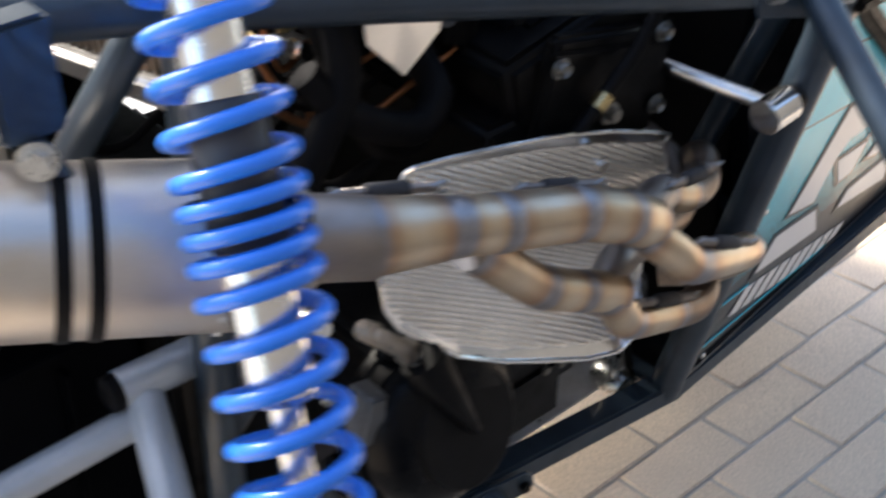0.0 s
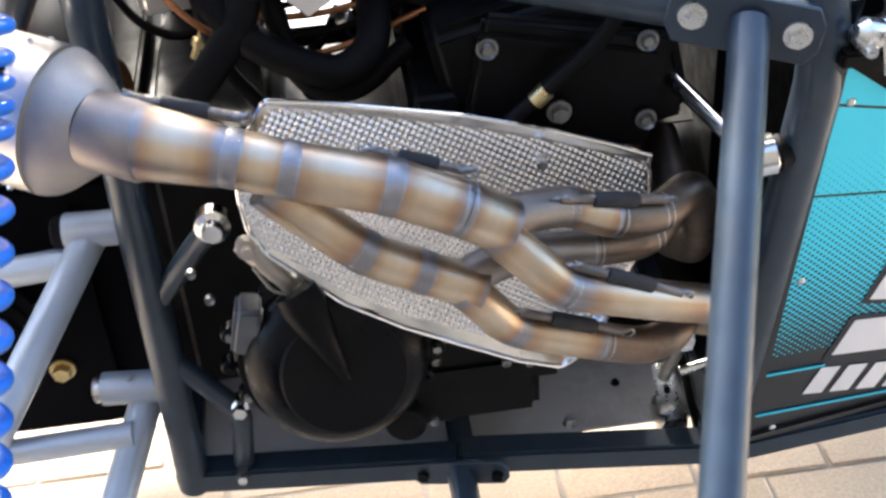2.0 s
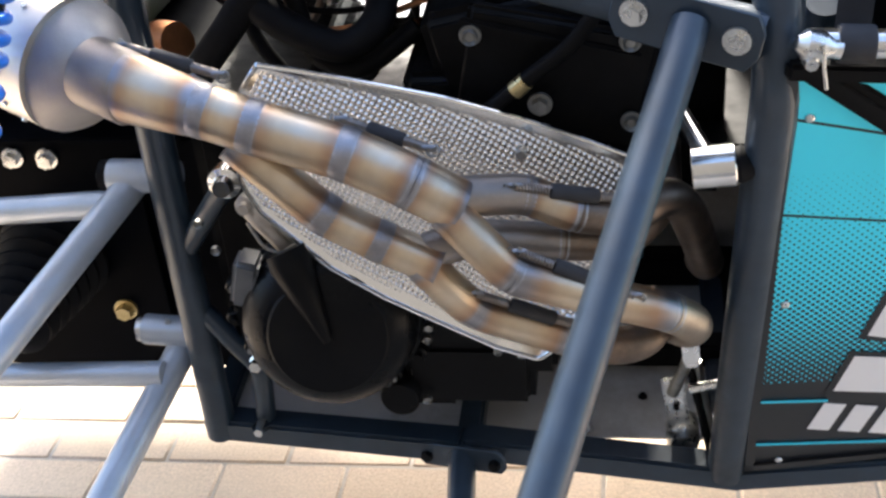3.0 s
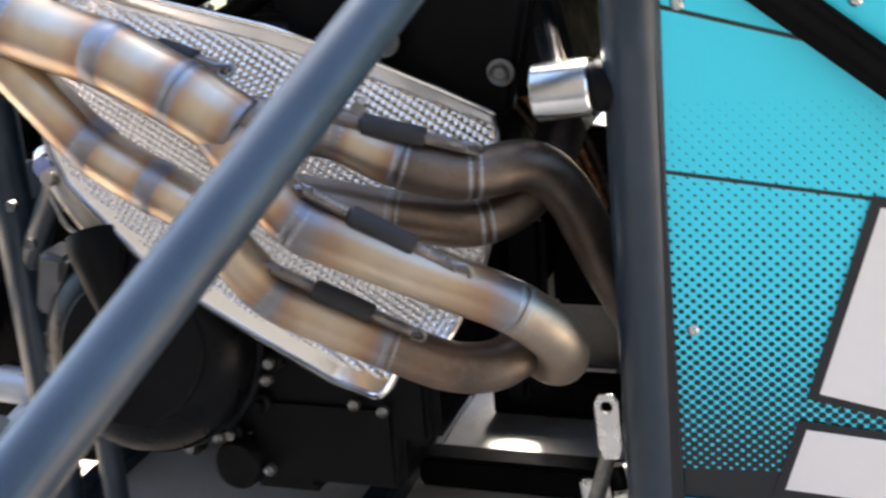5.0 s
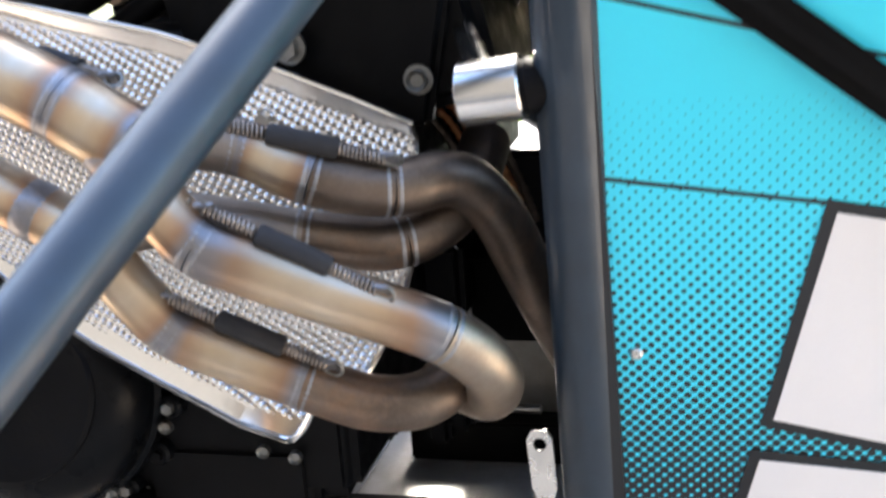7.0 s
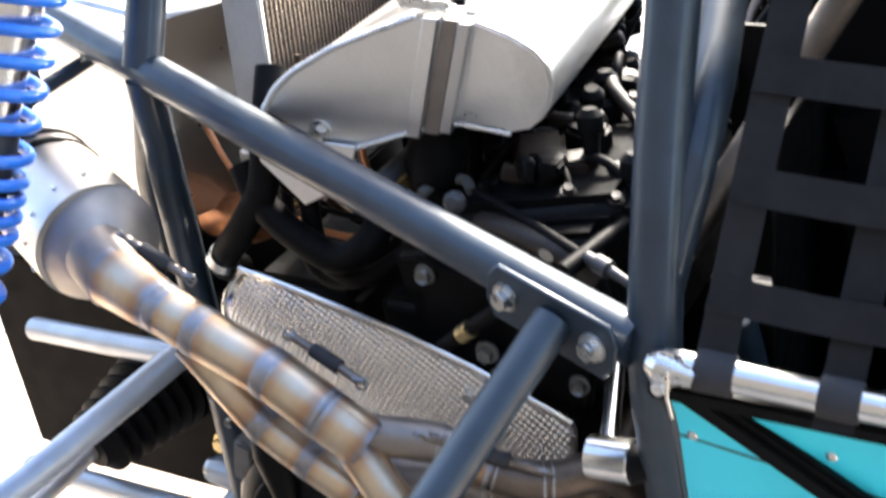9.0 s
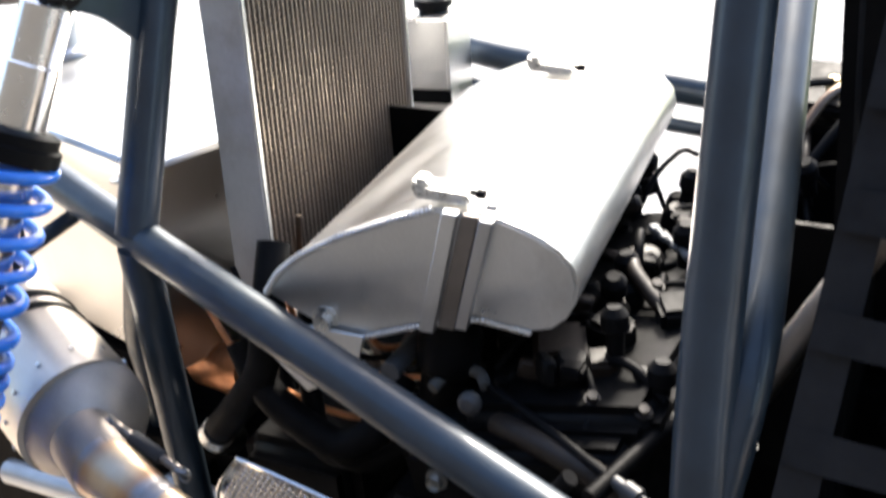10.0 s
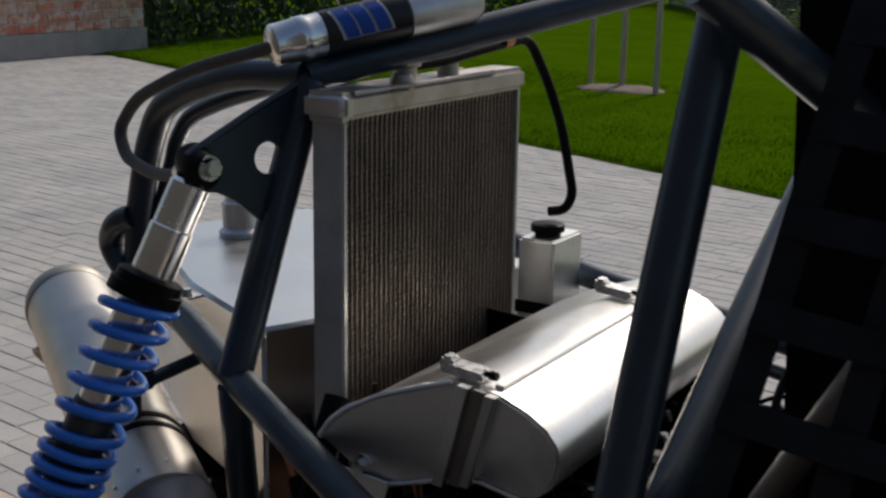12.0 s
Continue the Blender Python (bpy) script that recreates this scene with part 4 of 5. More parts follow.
part("breather_pipe", tube([(0.783, 0.424, 0.896), (0.815, 0.547, 0.900), (0.83, 0.62, 0.905)], 0.0085), M["black"], engine)
part("idle_actuator", join(block((0.050, 0.060, 0.035), Matrix.Translation((0.690, 0.588, 0.915)) @ Matrix.Rotation(radians(25), 4, "Z"), 0.006, 2), block((0.026, 0.030, 0.024), Matrix.Translation((0.735, 0.575, 0.918)) @ Matrix.Rotation(radians(25), 4, "Z"), 0.004, 2)), M["amber"], engine)
part("sensor_plug", block((0.040, 0.034, 0.030), Matrix.Translation((0.728, 0.620, 0.925)) @ Matrix.Rotation(radians(-20), 4, "Z"), 0.005, 2), M["black"], engine)
part("sensor_plug", block((0.036, 0.044, 0.026), Matrix.Translation((0.775, 0.668, 0.928)) @ Matrix.Rotation(radians(30), 4, "Z"), 0.005, 2), M["rubber"], engine)
part("valve_pipe", tube([(0.70, 0.757, 0.93), (0.712, 0.72, 0.945), (0.722, 0.702, 0.942), (0.76, 0.668, 0.93), (0.785, 0.66, 0.91)], 0.008, 0.02), M["amber"], engine)
for x, y in ((0.747, 0.524), (0.795, 0.520), (0.744, 0.612), (0.748, 0.69)):
    part("engine_bolt", bolt_bm((x, y, 0.918 if y < 0.6 else 0.938), (0.2, -0.2, 1), 0.0056), M["amber"], engine)
for k in range(11):      # drive chain on its sprocket, link by link
    c = Vector((0.716, 0.777, 0.952)).lerp(Vector((0.795, 0.71, 0.948)), k / 10)
    part("chain_link", block((0.0125, 0.007 if k % 2 else 0.011, 0.0075), Matrix.Translation(c) @ Matrix.Rotation(math.atan2(-0.067, 0.079), 4, "Z"), 0.002, 1), M["cast_grey"], engine)
rng = random.Random(33)
for k in range(84):      # plugs, leads and brackets crowded on the valve cover
    c = Vector((rng.uniform(0.60, 0.85), rng.uniform(0.53, 0.98), 0.0))
    c.z = 0.895 + 0.2 * (c.x - 0.715) + rng.uniform(0.0, 0.045)
    turn = Euler((rng.uniform(-0.5, 0.5), rng.uniform(-0.5, 0.5), rng.uniform(0, 3))).to_matrix().to_4x4()
    if k % 4 == 0:
        part("connector", block((rng.uniform(0.018, 0.036), rng.uniform(0.012, 0.022), rng.uniform(0.012, 0.026)), Matrix.Translation(c) @ turn, 0.003, 1), M["black" if k % 8 else "amber"], engine)
    elif k % 4 == 1:
        part("plug_cap", pole(c - Vector((0, 0, 0.02)), c + turn.to_3x3() @ Vector((0, 0, 0.028)), [(0, 0.008), (0.5, 0.009), (0.55, 0.013), (0.85, 0.013), (1, 0.007)], 12), M["rubber"], engine)
    else:
        d = turn.to_3x3() @ Vector((rng.uniform(0.03, 0.06), 0, 0))
        part("lead", tube([c - d - Vector((0, 0, 0.02)), c + Vector((0, 0, 0.012)), c + d, c + d * 1.5 - Vector((0, 0, 0.03))], rng.uniform(0.0025, 0.005), 0.025, 10), M["amber" if k % 4 == 2 and k % 3 == 0 else "rubber"], engine)
rng = random.Random(21)
for k in range(30):      # small connectors and fittings between the hoses; bright ones stand in for sunlit ground
    c = Vector((rng.uniform(0.30, 0.56), rng.uniform(0.60, 0.80), rng.uniform(0.72, 0.93)))
    turn = Euler((rng.uniform(0, 3), rng.uniform(0, 3), rng.uniform(0, 3))).to_matrix().to_4x4()
    if k % 3 == 0:
        part("connector", block((rng.uniform(0.018, 0.034), 0.016, 0.014), Matrix.Translation(c) @ turn, 0.003, 1), M["copper" if k % 2 else "black"], engine)
    elif k % 3 == 1:
        part("fitting", pole(c, c + turn.to_3x3() @ Vector((0, 0, 0.03)), [(0, 0.006), (0.4, 0.006), (0.45, 0.010), (0.7, 0.010), (0.75, 0.006), (1, 0.006)], 10), M["zinc" if k % 2 else "brass"], engine)
    else:
        d = turn.to_3x3() @ Vector((0.05, 0, 0))
        part("cable", tube([c - d, c + Vector((0, 0, -0.03)), c + d, c + d * 1.6 + Vector((0, 0.02, 0.05))], rng.uniform(0.003, 0.006), 0.03), M["elbow" if k % 2 else "rubber"], engine)
part("breather_hose", tube([(0.64, 0.437, 0.78), (0.672, 0.437, 0.808), (0.72, 0.436, 0.846), (0.76, 0.44, 0.90)], 0.0075, 0.02), M["rubber"], engine)
part("hose_clip", pole((0.665, 0.436, 0.800), (0.677, 0.436, 0.811), [(0, 0.0092), (1, 0.0092)], 16), M["brass"], engine)
part("hose_clip_bolt", bolt_bm((0.689, 0.440, 0.784), Y0, 0.0085), M["bolt"], engine)
part("starter", pole((0.46, 0.49, 0.68), (0.56, 0.49, 0.70), [(0, 0.02), (0.1, 0.03), (0.9, 0.03), (1, 0.02)], 24), M["engine"], engine)
# black block and sheet added as dark fill against bright ground behind the engine
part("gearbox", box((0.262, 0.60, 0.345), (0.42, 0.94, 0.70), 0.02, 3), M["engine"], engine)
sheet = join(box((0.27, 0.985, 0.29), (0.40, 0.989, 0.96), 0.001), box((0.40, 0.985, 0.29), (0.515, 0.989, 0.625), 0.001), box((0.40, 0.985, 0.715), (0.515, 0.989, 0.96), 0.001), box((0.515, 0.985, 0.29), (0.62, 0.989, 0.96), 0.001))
part("engine_bay_filler", sheet, M["black"], engine, "black filler sheet with an opening, added behind the hoses")

# --- hoses round the back of the engine
hoses = part("coolant_hose", tube([(0.31, 0.55, 0.75), (0.325, 0.50, 0.785), (0.375, 0.50, 0.842), (0.41, 0.505, 0.89), (0.415, 0.515, 0.94), (0.405, 0.56, 1.00)], 0.0165, 0.04), M["rubber"], buggy, "black rubber coolant hoses")
part("hose", tube([(0.375, 0.52, 0.905), (0.40, 0.505, 0.868), (0.44, 0.500, 0.838), (0.49, 0.500, 0.815), (0.525, 0.51, 0.835), (0.53, 0.56, 0.87)], 0.0165, 0.03), M["rubber"], hoses)
part("hose", tube([(0.42, 0.60, 0.97), (0.43, 0.545, 0.88), (0.45, 0.52, 0.80), (0.50, 0.52, 0.78), (0.56, 0.54, 0.82)], 0.011, 0.03), M["rubber"], hoses)
part("hose", tube([(0.35, 0.62, 0.90), (0.37, 0.58, 0.80), (0.42, 0.56, 0.74), (0.48, 0.55, 0.76)], 0.008, 0.03), M["rubber"], hoses)
for k in range(5):
    y = 0.55 + 0.03 * k
    part("wire", tube([(0.30 + 0.03 * k, y, 0.95), (0.36 + 0.02 * k, y - 0.02, 0.86 - 0.01 * k), (0.46 + 0.01 * k, y + 0.01, 0.80 + 0.01 * k), (0.58, y, 0.85)], 0.0035, 0.05), M["rubber"] if k % 2 else M["copper"], hoses)
part("hose_clamp", pole((0.330, 0.500, 0.790), (0.338, 0.500, 0.799), [(0, 0.0178), (1, 0.0178)], 24), M["zinc"], hoses)
# copper-coloured tube stands in for a patch of sunlit pavers seen through
part("lit_paver_stand_in", pole((0.14, 0.72, 0.705), (0.25, 0.675, 0.74), [(0, 0.030), (0.8, 0.033), (1, 0.028)], 28), M["copper"], hoses, "bronze-coloured tube in place of sunlit pavers seen through the gap")

# --- belly pan and firewall
pan = part("belly_pan", box((0.258, 0.525, 0.268), (0.88, 1.155, 0.271), 0.001), M["pan_alu"], buggy, "bare aluminium belly pan")
part("pan_bolt", bolt_bm((0.72, 0.54, 0.2712), (0, 0, 1), 0.007), M["zinc"], pan)
part("pan_bolt", bolt_bm((0.79, 0.60, 0.2712), (0, 0, 1), 0.004), M["black"], pan)
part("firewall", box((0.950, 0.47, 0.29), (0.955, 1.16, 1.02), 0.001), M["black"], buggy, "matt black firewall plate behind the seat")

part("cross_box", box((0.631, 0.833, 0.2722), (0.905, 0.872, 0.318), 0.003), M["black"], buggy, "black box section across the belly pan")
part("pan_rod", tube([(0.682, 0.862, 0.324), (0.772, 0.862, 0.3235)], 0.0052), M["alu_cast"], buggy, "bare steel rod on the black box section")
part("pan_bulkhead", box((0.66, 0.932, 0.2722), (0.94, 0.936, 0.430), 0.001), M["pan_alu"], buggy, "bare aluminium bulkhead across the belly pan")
# black sheet added to darken the gap where sunlit pavers would show
part("gap_filler", box((0.845, 0.700, 0.745), (0.96, 0.706, 1.02), 0.001), M["black"], buggy, "black sheet added to fill the bright gap between engine and seat")
# added plate that keeps the sun off the right part of the pan
part("pan_shade", box((0.70, 0.84, 0.497), (0.948, 1.155, 0.500), 0.001), M["black"], buggy, "black plate added to shade the belly pan")
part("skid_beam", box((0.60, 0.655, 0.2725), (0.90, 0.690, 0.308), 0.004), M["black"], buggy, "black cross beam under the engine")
# dark blocks added under the engine to cover part of the sunlit pan
part("front_blocker", join(box((0.60, 0.700, 0.368), (0.735, 0.722, 0.560), 0.008, 3), box((0.63, 0.690, 0.362), (0.66, 0.730, 0.395), 0.006, 3), box((0.69, 0.690, 0.360), (0.715, 0.730, 0.39), 0.006, 3)), M["engine"], engine)
# added black plate: hides sunlit ground and shades the belly pan
part("bay_blocker", box((0.692, 0.90, 0.385), (0.90, 0.925, 0.600), 0.006), M["black"], buggy, "black plate added to hide sunlit ground past the engine")
# three sheets added to close the cockpit, so it casts a full shadow
part("floor_closure", box((0.90, 0.49, 0.268), (1.60, 1.155, 0.272), 0.001), M["black"], buggy, "black floor sheet added to close the cockpit against light")
part("far_side_closure", box((0.90, 1.172, 0.29), (1.60, 1.176, 0.86), 0.001), M["black"], buggy, "unseen black far side sheet added to keep sun out of the cockpit")
part("front_closure", box((1.60, 0.45, 0.28), (1.604, 1.17, 0.86), 0.001), M["black"], buggy, "unseen black front sheet added to close the cockpit against light")
LOOM = [Vector(p) for p in ((0.725, 0.60, 0.732), (0.750, 0.60, 0.720), (0.770, 0.60, 0.702), (0.790, 0.60, 0.665), (0.806, 0.60, 0.632), (0.82, 0.60, 0.59))]
loom = part("wiring_loom", tube([p + Vector((-0.012, 0.03, -0.010)) for p in LOOM], 0.012, 0.03), M["black"], buggy, "bundle of copper-coloured ribbed cables")
for k in range(5):
    o = Vector((0.0030 * k - 0.010, 0.014 * k - 0.03, 0.0045 * k - 0.006))
    path = rounded([p + o for p in LOOM], 0.03, 12)
    bm = bmesh.new()
    fine = []
    for p, q in zip(path, path[1:]):
        n = max(1, int((q - p).length / 0.0018))
        fine += [p.lerp(q, i / n) for i in range(n)]
    sweep(bm, fine, [0.0042 if (i // 2) % 2 else 0.0034 for i in range(len(fine))], 8)
    part("cable", bm, M["copper"] if k % 4 else M["elbow"], loom)
part("far_brace", tube([(0.66, 1.17, 0.63), (0.90, 1.17, 0.47)], 0.016), M["frame"], chassis)

# --- clevis and rods at the foot of the front post
clevis = part("clevis_lever", block((0.026, 0.006, 0.105), Matrix.Translation((0.829, 0.505, 0.335)) @ Matrix.Rotation(radians(-8), 4, "Y"), 0.004, 2), M["zinc"], buggy, "zinc-plated clevis lever with rods")
m = basis((0.841, 0.488, 0.448), (0, -1, 0.1), (1, 0, 0.08))
part("clevis_plate", plate([(-0.0095, -0.028), (0.0095, -0.028), (0.0100, 0.022), (0.006, 0.029), (-0.006, 0.029), (-0.0100, 0.022)], 0.004, m, 0.0008, [(0.0, 0.018, 0.0052), (0.0, 0.001, 0.0034)]), M["zinc"], clevis)
part("clevis_rod", tube([(0.840, 0.492, 0.425), (0.832, 0.497, 0.396), (0.823, 0.501, 0.365)], 0.0072), M["bolt"], clevis)
part("lever_pivot", pole((0.837, 0.490, 0.290), (0.837, 0.540, 0.290), [(0, 0.016), (0.2, 0.020), (0.8, 0.020), (1, 0.016)], 22), M["zinc"], clevis)
part("lever_rod", tube([(0.843, 0.500, 0.373), (0.884, 0.495, 0.388)], 0.006), M["zinc"], clevis)
part("lever_rod", tube([(0.842, 0.510, 0.40), (0.872, 0.505, 0.262)], 0.005), M["black"], clevis)
part("lever_rod", tube([(0.850, 0.530, 0.39), (0.868, 0.520, 0.29)], 0.007), M["alu_cast"], clevis)
for z in (0.345, 0.372):
    part("lever_bolt", bolt_bm((0.828, 0.501, z), Y0, 0.0042, False), M["black"], clevis)

# --- suspension arms
upper = part("upper_arm", tube([(0.205, 0.565, 0.622), (0.114, 0.327, 0.557), (0.02, 0.08, 0.512)], 0.0185), M["arm"], buggy, "silver-painted tubular suspension arm")
part("arm_tube", tube([(0.185, 0.545, 0.604), (0.06, 0.56, 0.586), (-0.12, 0.585, 0.56)], 0.0165), M["arm"], upper)
part("bush", pole((0.180, 0.562, 0.632), (0.262, 0.558, 0.632), [(0, 0.019), (0.03, 0.0195), (0.97, 0.0195), (1, 0.019)]), M["arm"], upper)
part("bush_seal", pole((0.166, 0.562, 0.632), (0.180, 0.562, 0.632), [(0, 0.012), (0.2, 0.018), (1, 0.018)]), M["rubber"], upper)
part("arm_tube", tube([(0.02, 0.08, 0.512), (0.03, 0.10, 0.40), (0.03, 0.12, 0.28)], 0.0165), M["arm"], upper)
lower = part("lower_arm", tube([(0.216, 0.565, 0.378), (0.171, 0.416, 0.319), (0.10, 0.18, 0.226)], 0.0195), M["arm"], buggy, "silver-painted tubular suspension arm")
part("arm_tube", tube([(0.205, 0.510, 0.377), (0.02, 0.517, 0.365), (-0.15, 0.525, 0.355)], 0.0155), M["arm"], lower)
part("bush", pole((0.170, 0.565, 0.403), (0.258, 0.560, 0.400), [(0, 0.019), (0.03, 0.0195), (0.97, 0.0195), (1, 0.019)]), M["arm"], lower)
part("bush_seal", pole((0.158, 0.565, 0.403), (0.170, 0.565, 0.403), [(0, 0.008), (0.3, 0.016), (1, 0.016)]), M["zinc"], lower)
part("grease_nipple", bolt_bm((0.205, 0.556, 0.421), (0, -0.2, 1), 0.004, False), M["zinc"], lower)
def wheel(x, y, r, w):
    """A knobbly tyre on a dished rim, standing on the ground."""
    c = Vector((x, y, r))
    ax = Vector((0, w / 2, 0))
    prof = [(0, r * 0.52), (0.02, r * 0.62), (0.06, r * 0.86), (0.16, r * 0.955), (0.5, r * 0.975), (0.84, r * 0.955), (0.94, r * 0.86), (0.98, r * 0.62), (1, r * 0.52)]
    global axes
    axes = LEVEL
    wh = part("wheel", pole(c - ax, c + ax, prof, 64), M["rubber"], buggy, "knobbly off-road tyre on a steel rim")
    knobs = []
    for i in range(26):
        an = 2 * math.pi * i / 26
        for s in (-0.3, 0.0, 0.3):
            a2 = an + (0.12 if s == 0 else 0)
            m = Matrix.Translation(c + Vector((0, s * w, 0))) @ Matrix.Rotation(a2, 4, "Y") @ Matrix.Translation((0, 0, -r * 0.965))
            knobs.append(block((0.036, w * 0.2, r * 0.07), m, 0.003, 1))
    part("tread", join(*knobs), M["rubber"], wh)
    part("rim", pole(c - ax * 0.9, c + ax * 0.9, [(0, r * 0.50), (0.05, r * 0.54), (0.1, r * 0.48), (0.4, r * 0.40), (0.42, r * 0.12), (0.5, r * 0.10), (0.9, r * 0.48), (1, r * 0.54)], 40), M["alu_cast"], wh)
    axes = CAR


wheel(0.0, -0.13, 0.29, 0.21)
part("upright", box((-0.01, -0.06, 0.19), (0.06, 0.10, 0.53), 0.01), M["alu_cast"], upper)
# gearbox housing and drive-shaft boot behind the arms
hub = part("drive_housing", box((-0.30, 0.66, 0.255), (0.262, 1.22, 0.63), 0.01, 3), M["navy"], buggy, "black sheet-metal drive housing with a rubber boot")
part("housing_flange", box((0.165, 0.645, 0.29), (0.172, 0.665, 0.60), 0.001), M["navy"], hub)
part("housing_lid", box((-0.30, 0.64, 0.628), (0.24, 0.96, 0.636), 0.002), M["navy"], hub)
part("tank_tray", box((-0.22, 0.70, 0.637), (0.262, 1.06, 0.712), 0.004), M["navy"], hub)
prof = [(0, 0.028)]
for i in range(7):
    prof += [(0.05 + i * 0.13, 0.036 + 0.004 * i), (0.11 + i * 0.13, 0.050 + 0.004 * i), (0.14 + i * 0.13, 0.050 + 0.004 * i)]
part("rubber_boot", pole((0.02, 0.50, 0.445), (0.03, 0.665, 0.455), prof + [(1, 0.055)], 32), M["rubber"], hub)
part("drive_shaft", pole((-0.02, 0.10, 0.40), (0.02, 0.52, 0.445), [(0, 0.014), (1, 0.014)], 18), M["alu_cast"], hub)
for p in ((0.055, 0.659, 0.598), (0.010, 0.659, 0.600)):
    part("housing_bolt", bolt_bm(p, Y0, 0.010), M["zinc"], hub)
part("housing_bolt", bolt_bm((0.104, 0.659, 0.362), Y0, 0.0115), M["brass"], hub)
part("strut_nut", pole((0.344, 0.500, 0.670), (0.344, 0.466, 0.672), [(0, 0.010), (0.1, 0.0185), (0.6, 0.0185), (0.7, 0.012), (1, 0.010)], 24), M["chrome"], chassis, "bright lock nut")
part("strut_nut", pole((0.330, 0.520, 0.402), (0.330, 0.490, 0.404), [(0, 0.010), (0.6, 0.0115), (0.7, 0.008), (1, 0.008)], 6), M["chrome"], chassis)
part("strut_nut", pole((0.318, 0.505, 0.300), (0.318, 0.485, 0.302), [(0, 0.010), (0.6, 0.0095), (1, 0.006)], 6), M["chrome"], chassis)

# --- rear shock
ST, SB = Vector((0.252, 0.509, 1.270)), Vector((0.137, 0.179, 0.659))
SL = (SB - ST).length


def sh(z):
    return ST.lerp(SB, (ST.z - z) / (ST.z - SB.z))


shock = part("shock_absorber", pole(sh(1.255), sh(1.085), [(0, 0.018), (0.03, 0.024), (0.30, 0.024), (0.31, 0.026), (0.97, 0.026), (1, 0.024)], 36), M["shock_alu"], buggy, "coil-over shock with a polished body and blue springs")
part("shock_eye", join(pole(ST + Vector((-0.020, 0.0066, 0.007)), ST + Vector((0.020, -0.0066, -0.007)), [(0, 0.020), (0.1, 0.022), (0.9, 0.022), (1, 0.020)], 24), pole(sh(1.275), sh(1.25), [(0, 0.017), (1, 0.020)], 20)), M["black"], shock)
part("collar", pole(sh(1.152), sh(1.126), [(0, 0.034), (0.1, 0.040), (0.45, 0.040), (0.5, 0.044), (1, 0.044)], 36), M["black"], shock)
part("body_tube", pole(sh(1.09), sh(1.01), [(0, 0.024), (1, 0.024)], 32), M["shock_alu"], shock)
part("spacer", pole(sh(1.012), sh(0.924), [(0, 0.026), (0.03, 0.028), (0.97, 0.028), (1, 0.026)], 32), M["grey_sleeve"], shock)
part("body_tube", pole(sh(0.926), sh(0.830), [(0, 0.0245), (0.95, 0.0245), (1, 0.020)], 32), M["shock_alu"], shock)
part("rod", pole(sh(0.835), sh(0.60), [(0, 0.0118), (1, 0.0118)], 20), M["shock_alu"], shock)
part("crossover_ring", pole(sh(0.957), sh(0.950), [(0, 0.030), (0.1, 0.039), (0.9, 0.039), (1, 0.030)], 32), M["black"], shock)
part("top_bolt", bolt_bm(ST + Vector((0.0225, -0.002, 0.001)), (0.994, -0.098, 0.044), 0.0105), M["zinc"], shock)
pts = []
axis = (SB - ST).normalized()
bz = basis((0, 0, 0), axis)
ang = -8.28
stops = [(1.128, 0.030), (0.985, 0.034), (0.962, 0.019), (0.915, 0.019), (0.895, 0.034), (0.45, 0.036)]
z = 1.128
while z > 0.60:
    for (z0, p0), (z1, p1) in zip(stops, stops[1:]):
        if z1 <= z <= z0:
            p = p0 + (p1 - p0) * (z0 - z) / (z0 - z1)
    pts.append(sh(z) + bz.to_3x3() @ Vector((0.0405 * math.cos(ang), 0.0405 * math.sin(ang), 0)))
    ang += 2 * math.pi / 28
    z -= p / 28 * (ST.z - SB.z) / SL
bm = bmesh.new()
sweep(bm, pts, 0.0064, 12)
part("spring", bm, M["blue"], shock, "bright blue coil spring")
# gusset plate that carries the shock
GN = Vector((0.994, -0.098, 0.044))
GM = basis(ST - GN * 0.0025, GN, (0.05, 0.42, 0.90))


def gpt(p):
    q = GM.inverted() @ Vector(p)
    return q.x, q.y


gus = part("gusset_plate", plate([gpt(p) for p in ((0.250, 0.490, 1.252), (0.250, 0.486, 1.272), (0.252, 0.500, 1.287), (0.253, 0.520, 1.292), (0.258, 0.586, 1.315), (0.265, 0.668, 1.340), (0.267, 0.678, 1.300), (0.266, 0.640, 1.222), (0.264, 0.604, 1.170), (0.262, 0.588, 1.185), (0.261, 0.571, 1.202), (0.259, 0.553, 1.220), (0.256, 0.531, 1.234), (0.253, 0.508, 1.240))], 0.005, GM, 0.001, [(*gpt((0.262, 0.606, 1.262)), 0.0195)]), M["frame"], chassis)
part("gusset_lip", tube([ST + Vector((0.0, -0.014, 0.016)), (0.258, 0.584, 1.318), (0.265, 0.664, 1.344)], 0.0045), M["frame"], gus)
bm = bmesh.new()
hc = Vector((0.262, 0.606, 1.262))
sweep(bm, [hc - GN * 0.016, hc - GN * 0.016, hc + GN * 0.005, hc + GN * 0.005, hc - GN * 0.016], [0.0188, 0.0222, 0.0222, 0.0188, 0.0188], 28, caps=False)
part("hole_rim", bm, M["frame"], gus)
# remote reservoir, its hose, and the label blocks
RES0, RES1 = Vector((0.254, 0.632, 1.392)), Vector((0.373, 0.900, 1.428))
res = part("reservoir", pole(RES0.lerp(RES1, 0.22), RES0.lerp(RES1, 0.62), [(0, 0.0265), (0.02, 0.0275), (1, 0.0275)], 36), M["black_vinyl"], buggy, "black damper reservoir with silver end caps and a blue label")
part("end_cap", pole(RES0, RES0.lerp(RES1, 0.225), [(0, 0.020), (0.06, 0.0255), (0.5, 0.0265), (0.53, 0.0278), (0.72, 0.0278), (0.75, 0.0268), (1, 0.0268)], 36), M["shock_alu"], res)
